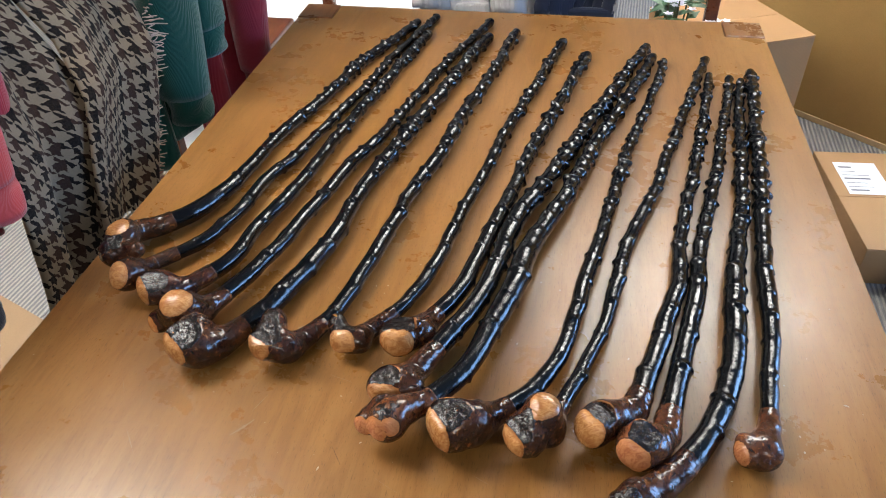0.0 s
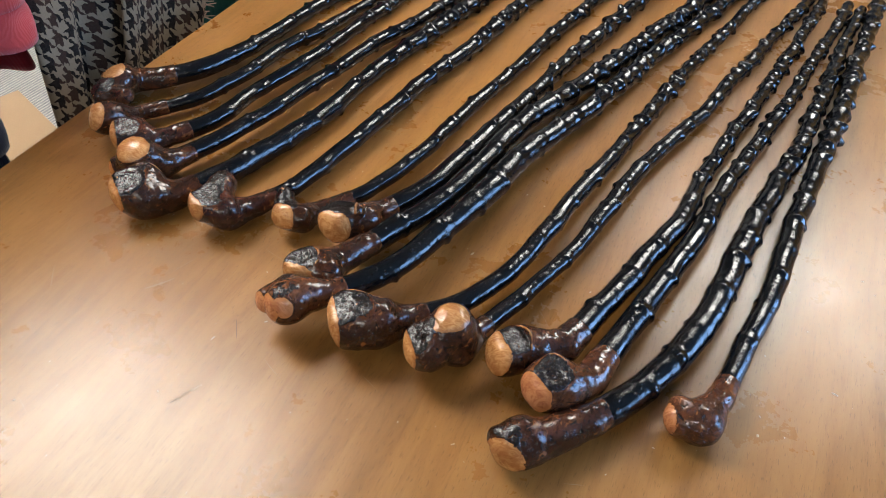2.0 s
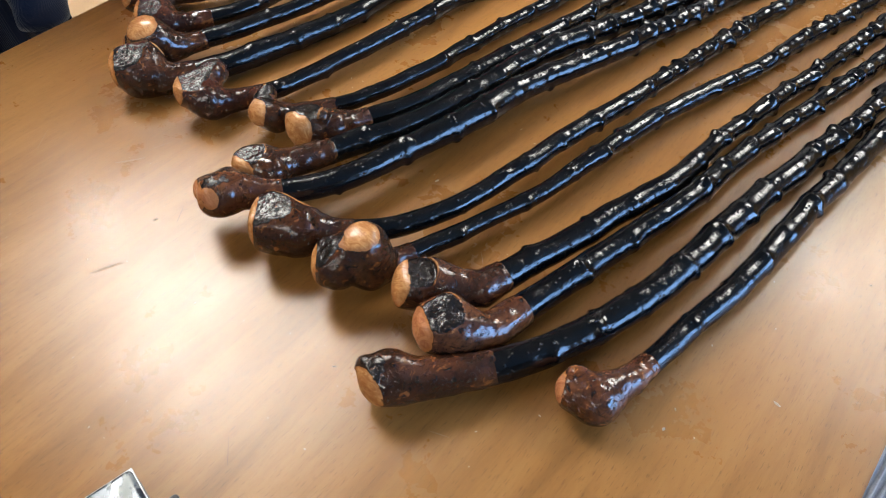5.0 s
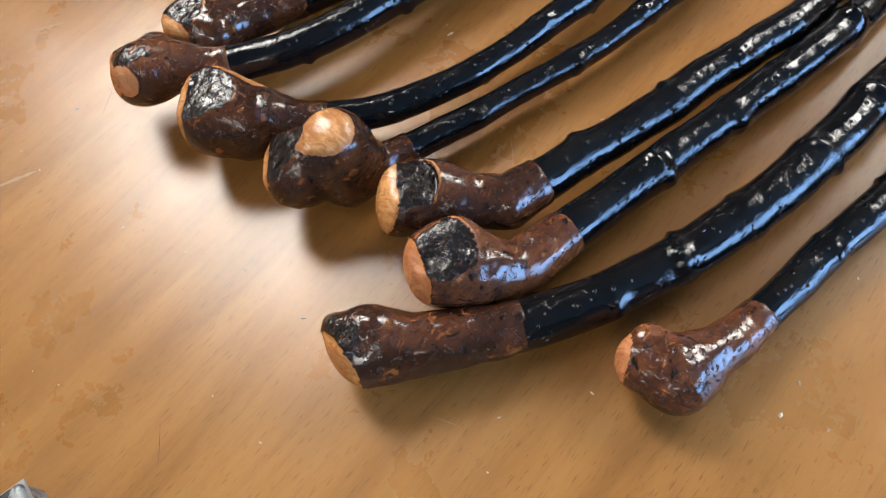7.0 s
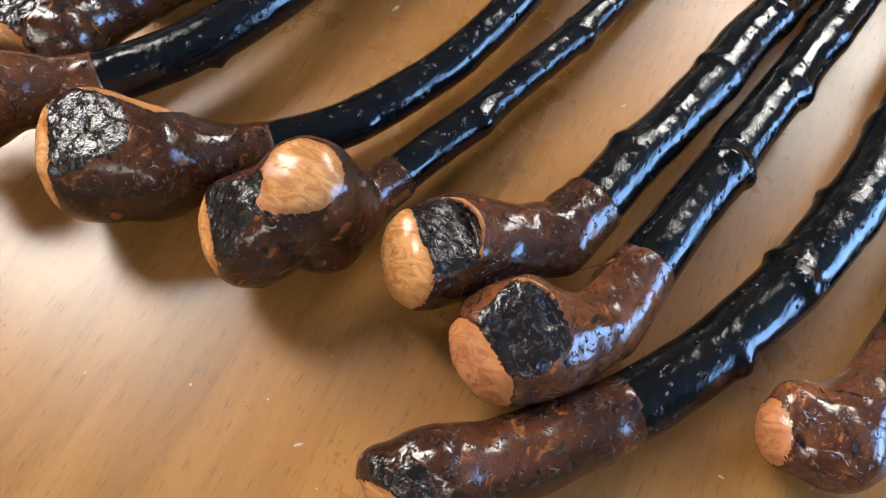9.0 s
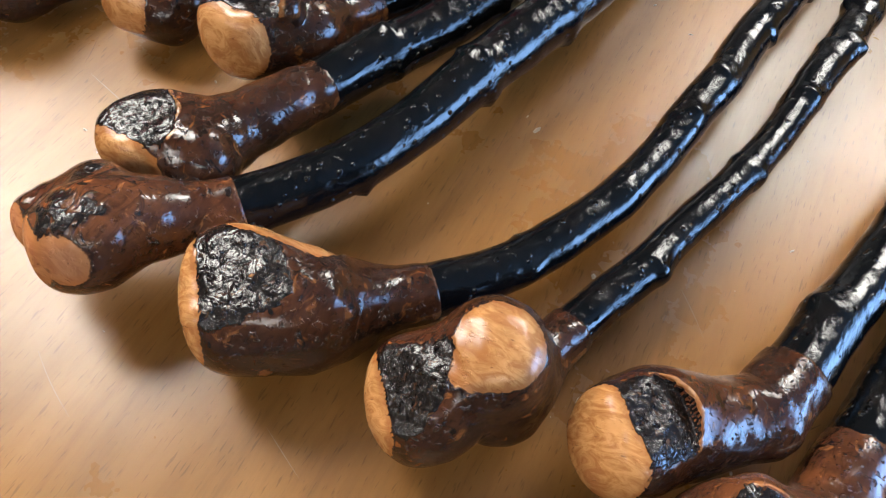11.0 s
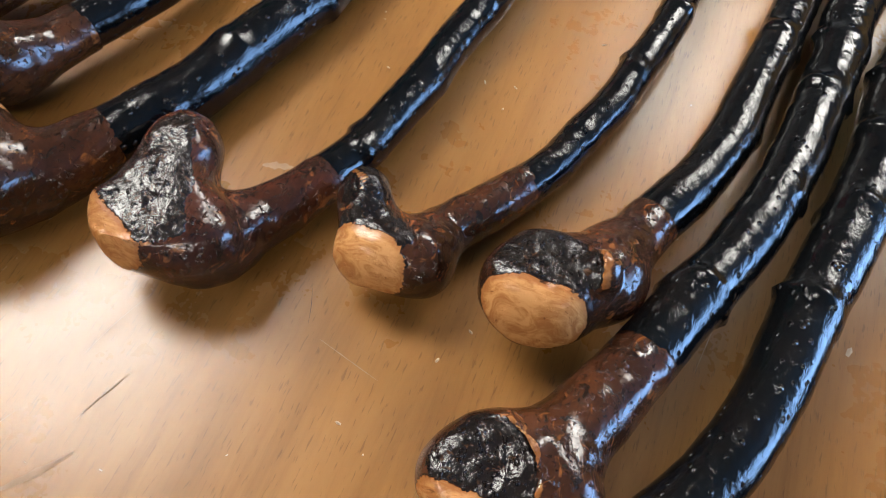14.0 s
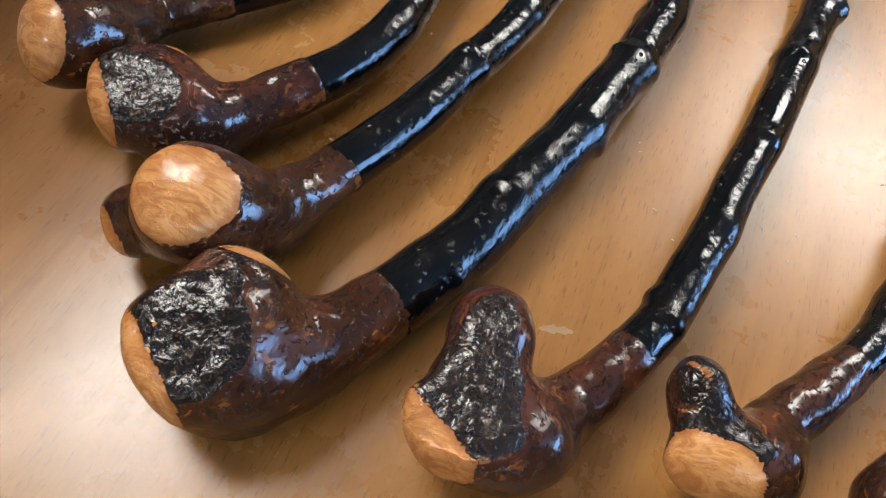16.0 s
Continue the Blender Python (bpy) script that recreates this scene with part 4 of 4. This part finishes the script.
for k in range(95):
    v = k / 95
    z = RZ + (0.655 - RZ) * v
    y = 1.28 + 0.11 * (1 - 0.15 * v) - 0.22 * max(0, v - 0.4)
    for q in range(2):
        strand((-0.455 + fr.uniform(-.008, .008), y - 0.004, z), (-0.45 + fr.uniform(-.015, .015), y + fr.uniform(0.012, 0.03), z - fr.uniform(0.0, 0.018)), 0.0012)
for k in range(60):
    u = k / 60
    strand((-0.455 + fr.uniform(-.01, .01), 1.095 + 0.17 * u, 0.66), (-0.45 + fr.uniform(-.015, .015), 1.095 + 0.17 * u + fr.uniform(-.008, .008), 0.63 + fr.uniform(-.01, .008)), 0.0013)
for k in range(60):
    u = k / 60
    strand((-0.47 + fr.uniform(-.02, .02), 0.98 + 0.16 * u, 0.605), (-0.465 + fr.uniform(-.02, .02), 0.98 + 0.16 * u + fr.uniform(-.01, .01), 0.57 + fr.uniform(-.012, .012)), 0.0014)
part("fringe", bm, FRINGE, scarf, "frayed cream and brown threads")

# ---- things on the floor ----


def carton(label, x, y, turn, sx, sy, sz, material, lab=None):
    ob = thing("carton", label, "cardboard box", "", (x, y, 0))
    ob.rotation_euler = (0, 0, radians(turn))
    part("body", block(-sx / 2, sx / 2, -sy / 2, sy / 2, 0, sz - 0.004, 0.003), material, ob)
    for k in (-1, 1):
        part("flap", block(-sx / 2, sx / 2, 0.001 if k > 0 else -sy / 2, sy / 2 if k > 0 else -0.001, sz - 0.0038, sz, 0.0008, 1), material, ob)
    if lab:
        lx, ly, w, h = lab
        part("label", block(lx - w / 2, lx + w / 2, ly - h / 2, ly + h / 2, sz + 0.0002, sz + 0.0008), PAPER, ob, "white printed shipping label")
        r = random.Random(3)
        for k in range(7):
            part("print_bar", block(lx - w * 0.42, lx - w * 0.42 + w * r.uniform(0.3, 0.8), ly - h * 0.4 + k * h * 0.12, ly - h * 0.4 + k * h * 0.12 + (0.002 if k % 3 else 0.007), sz + 0.0009, sz + 0.0012), INK, ob)
    return ob


carton("closed brown cardboard carton with a white shipping label", 1.30, 2.22, 4, 0.46, 0.50, 0.12, CARD, (-0.13, 0.1, 0.125, 0.175))
carton("dull brown carton on the carpet under the garments", -1.0, 1.02, -22, 0.5, 0.46, 0.36, CARD_DARK, (0.16, -0.02, 0.09, 0.16))
carton("plain tan carton behind the table", 0.74, 2.62, 25, 0.36, 0.36, 0.47, CARD)

board = thing("leaning_board", "large tan board standing on edge with pale rim", "board", "", (1.26, 2.815, 0))
board.rotation_euler = (0, 0, radians(-42))
part("panel", block(-0.55, 1.1, -0.012, 0.012, 0.022, 1.6), cardboard("tan_board", (0.46, 0.28, 0.10)), board, "flat tan face")
part("rim", block(-0.55, 1.1, -0.016, 0.014, 0.0, 0.022, 0.002), CARD_EDGE, board, "pale bottom edge")
part("side_rim", block(-0.572, -0.551, -0.016, 0.014, 0.0, 1.6, 0.002), CARD_EDGE, board, "pale side edge")

tray = thing("dark_tray", "black tray holding dark brown knobbly wood pieces", "tray", "", (1.36, 1.80, 0))
part("base", block(-0.2, 0.2, -0.14, 0.14, 0.0, 0.10, 0.01), RUBBER, tray)
for k in range(9):
    bm = bmesh.new()
    bmesh.ops.create_icosphere(bm, subdivisions=3, radius=0.04)
    for v in bm.verts:
        v.co *= 1 + 0.35 * noise.noise(v.co * 38 + Vector((k * 3, 0, 0)))
    bm.transform(Matrix.Translation((-0.14 + 0.14 * (k % 3), -0.09 + 0.09 * (k // 3), 0.115)))
    part("wood_piece", bm, KNOB, tray, "", True)

# ---- beyond the far end of the table ----
rail2 = thing("display_rail", "dark wooden display rail behind the table", "rail", "", (0.15, 2.12, 0))
part("bar", block(-0.55, 0.45, -0.012, 0.012, 1.28, 1.31, 0.004), DARKWOOD, rail2)
for x in (-0.54, 0.44):
    part("post", block(x - 0.015, x + 0.015, -0.015, 0.015, 0.0, 1.3, 0.003), DARKWOOD, rail2)


def hung_knit(label, x0, x1, y, z0, material, seed):
    ob = thing("sweater", label, "sweater", "knitwear behind the table", (0, 0, 0))
    r = random.Random(seed)
    bm = bmesh.new()
    n, rows, ph = 60, 40, r.uniform(0, 6)
    grid = []
    for j in range(rows + 1):
        v = j / rows
        row = []
        for i in range(n + 1):
            u = i / n
            cable = 0.005 * abs(math.sin(u * 22 + 0.5 * math.sin(v * 60)))
            row.append(bm.verts.new((x0 + (x1 - x0) * u, y - 0.02 * math.sin(5 * u + ph) * v - cable, 1.315 + (z0 - 1.315) * v + 0.01 * math.sin(6 * u + ph) * v)))
        grid.append(row)
    for a, b in zip(grid, grid[1:]):
        for i in range(n):
            bm.faces.new((a[i], a[i + 1], b[i + 1], b[i]))
    o = part("body", bm, material, ob, "", True)
    s = o.modifiers.new("thickness", "SOLIDIFY")
    s.thickness = 0.02
    part("hem", block(x0 + 0.005, x1 - 0.005, y - 0.022, y + 0.022, z0 - 0.03, z0 + 0.02, 0.008), material, ob, "ribbed hem")


hung_knit("pale grey cable-knit sweater hanging behind the table", -0.14, 0.05, 2.09, 0.68, GREY, 1)
hung_knit("light grey knitted sweater beside the navy one", 0.062, 0.155, 2.09, 0.675, GREY, 2)
hung_knit("navy blue knitted sweater behind the table", 0.165, 0.36, 2.10, 0.672, NAVY, 3)

cab = thing("low_cabinet", "white topped low cabinet with dark wood edge", "cabinet", "", (-0.62, 2.6, 0))
part("carcass", block(-0.45, 0.42, -0.35, 0.35, 0.0, 0.44, 0.004), WHITE, cab)
part("top", block(-0.47, 0.44, -0.37, 0.37, 0.441, 0.47, 0.004), WHITE, cab, "bluish white top")
bench = thing("bench", "dark stained wooden bench behind the table", "bench", "", (-0.75, 2.08, 0))
part("seat", block(-0.25, 0.22, -0.10, 0.12, 0.555, 0.585, 0.004), DARKWOOD, bench)
part("rail", block(-0.25, 0.22, -0.09, -0.06, 0.48, 0.554, 0.003), DARKWOOD, bench)
for x in (-0.23, 0.18):
    for y in (-0.08, 0.08):
        part("leg", block(x - 0.018, x + 0.018, y - 0.018, y + 0.018, 0, 0.5545, 0.002), DARKWOOD, bench)

plant = thing("flowering_plant", "potted plant with green leaves and small white flowers", "plant", "", (0.50, 2.12, 0))
bm = bmesh.new()
bmesh.ops.create_cone(bm, cap_ends=True, segments=24, radius1=0.07, radius2=0.1, depth=0.2, matrix=Matrix.Translation((0, 0, 0.1)))
part("pot", bm, POT, plant, "brown clay pot")
r = random.Random(12)
stems, leaves, petals = bmesh.new(), bmesh.new(), bmesh.new()


def leaf(bm, at, way, size, wide):
    d = Vector(way).normalized()
    s = d.cross(Vector((0, 0, 1))).normalized() * wide
    n = s.cross(d).normalized()
    p = [Vector(at), Vector(at) + d * size * 0.35 + s - n * size * 0.05, Vector(at) + d * size * 0.4 + n * size * 0.06,
         Vector(at) + d * size * 0.35 - s - n * size * 0.05, Vector(at) + d * size - n * size * 0.12]
    v = [bm.verts.new(q) for q in p]
    for f in ((0, 1, 2), (0, 2, 3), (1, 4, 2), (2, 4, 3)):
        bm.faces.new([v[k] for k in f])


for k in range(16):
    a = r.uniform(0, 6.28)
    tip = Vector((math.cos(a) * r.uniform(0.03, 0.14), math.sin(a) * r.uniform(0.02, 0.07), r.uniform(0.6, 0.74)))
    base = Vector((tip.x * 0.2, tip.y * 0.2, 0.19))
    rod(base, tip, 0.004, 0.002, 6, stems)
    for q in range(14):
        at = base.lerp(tip, r.uniform(0.55, 1.0))
        b = r.uniform(0, 6.28)
        leaf(leaves, at, (math.cos(b), math.sin(b), r.uniform(-0.3, 0.6)), r.uniform(0.035, 0.07), r.uniform(0.012, 0.02))
    for q in range(5):
        c = tip + Vector((r.uniform(-.03, .03), r.uniform(-.03, .03), r.uniform(-.01, .03)))
        for w in range(5):
            b = w * 1.257 + q
            leaf(petals, c, (math.cos(b), math.sin(b), 0.3), 0.013, 0.006)
part("stems", stems, STEM, plant)
tagged(part("leaves", leaves, LEAF, plant, "pointed green leaves"), kind="stuff")
tagged(part("flowers", petals, PETAL, plant, "small white blossoms"), kind="stuff")
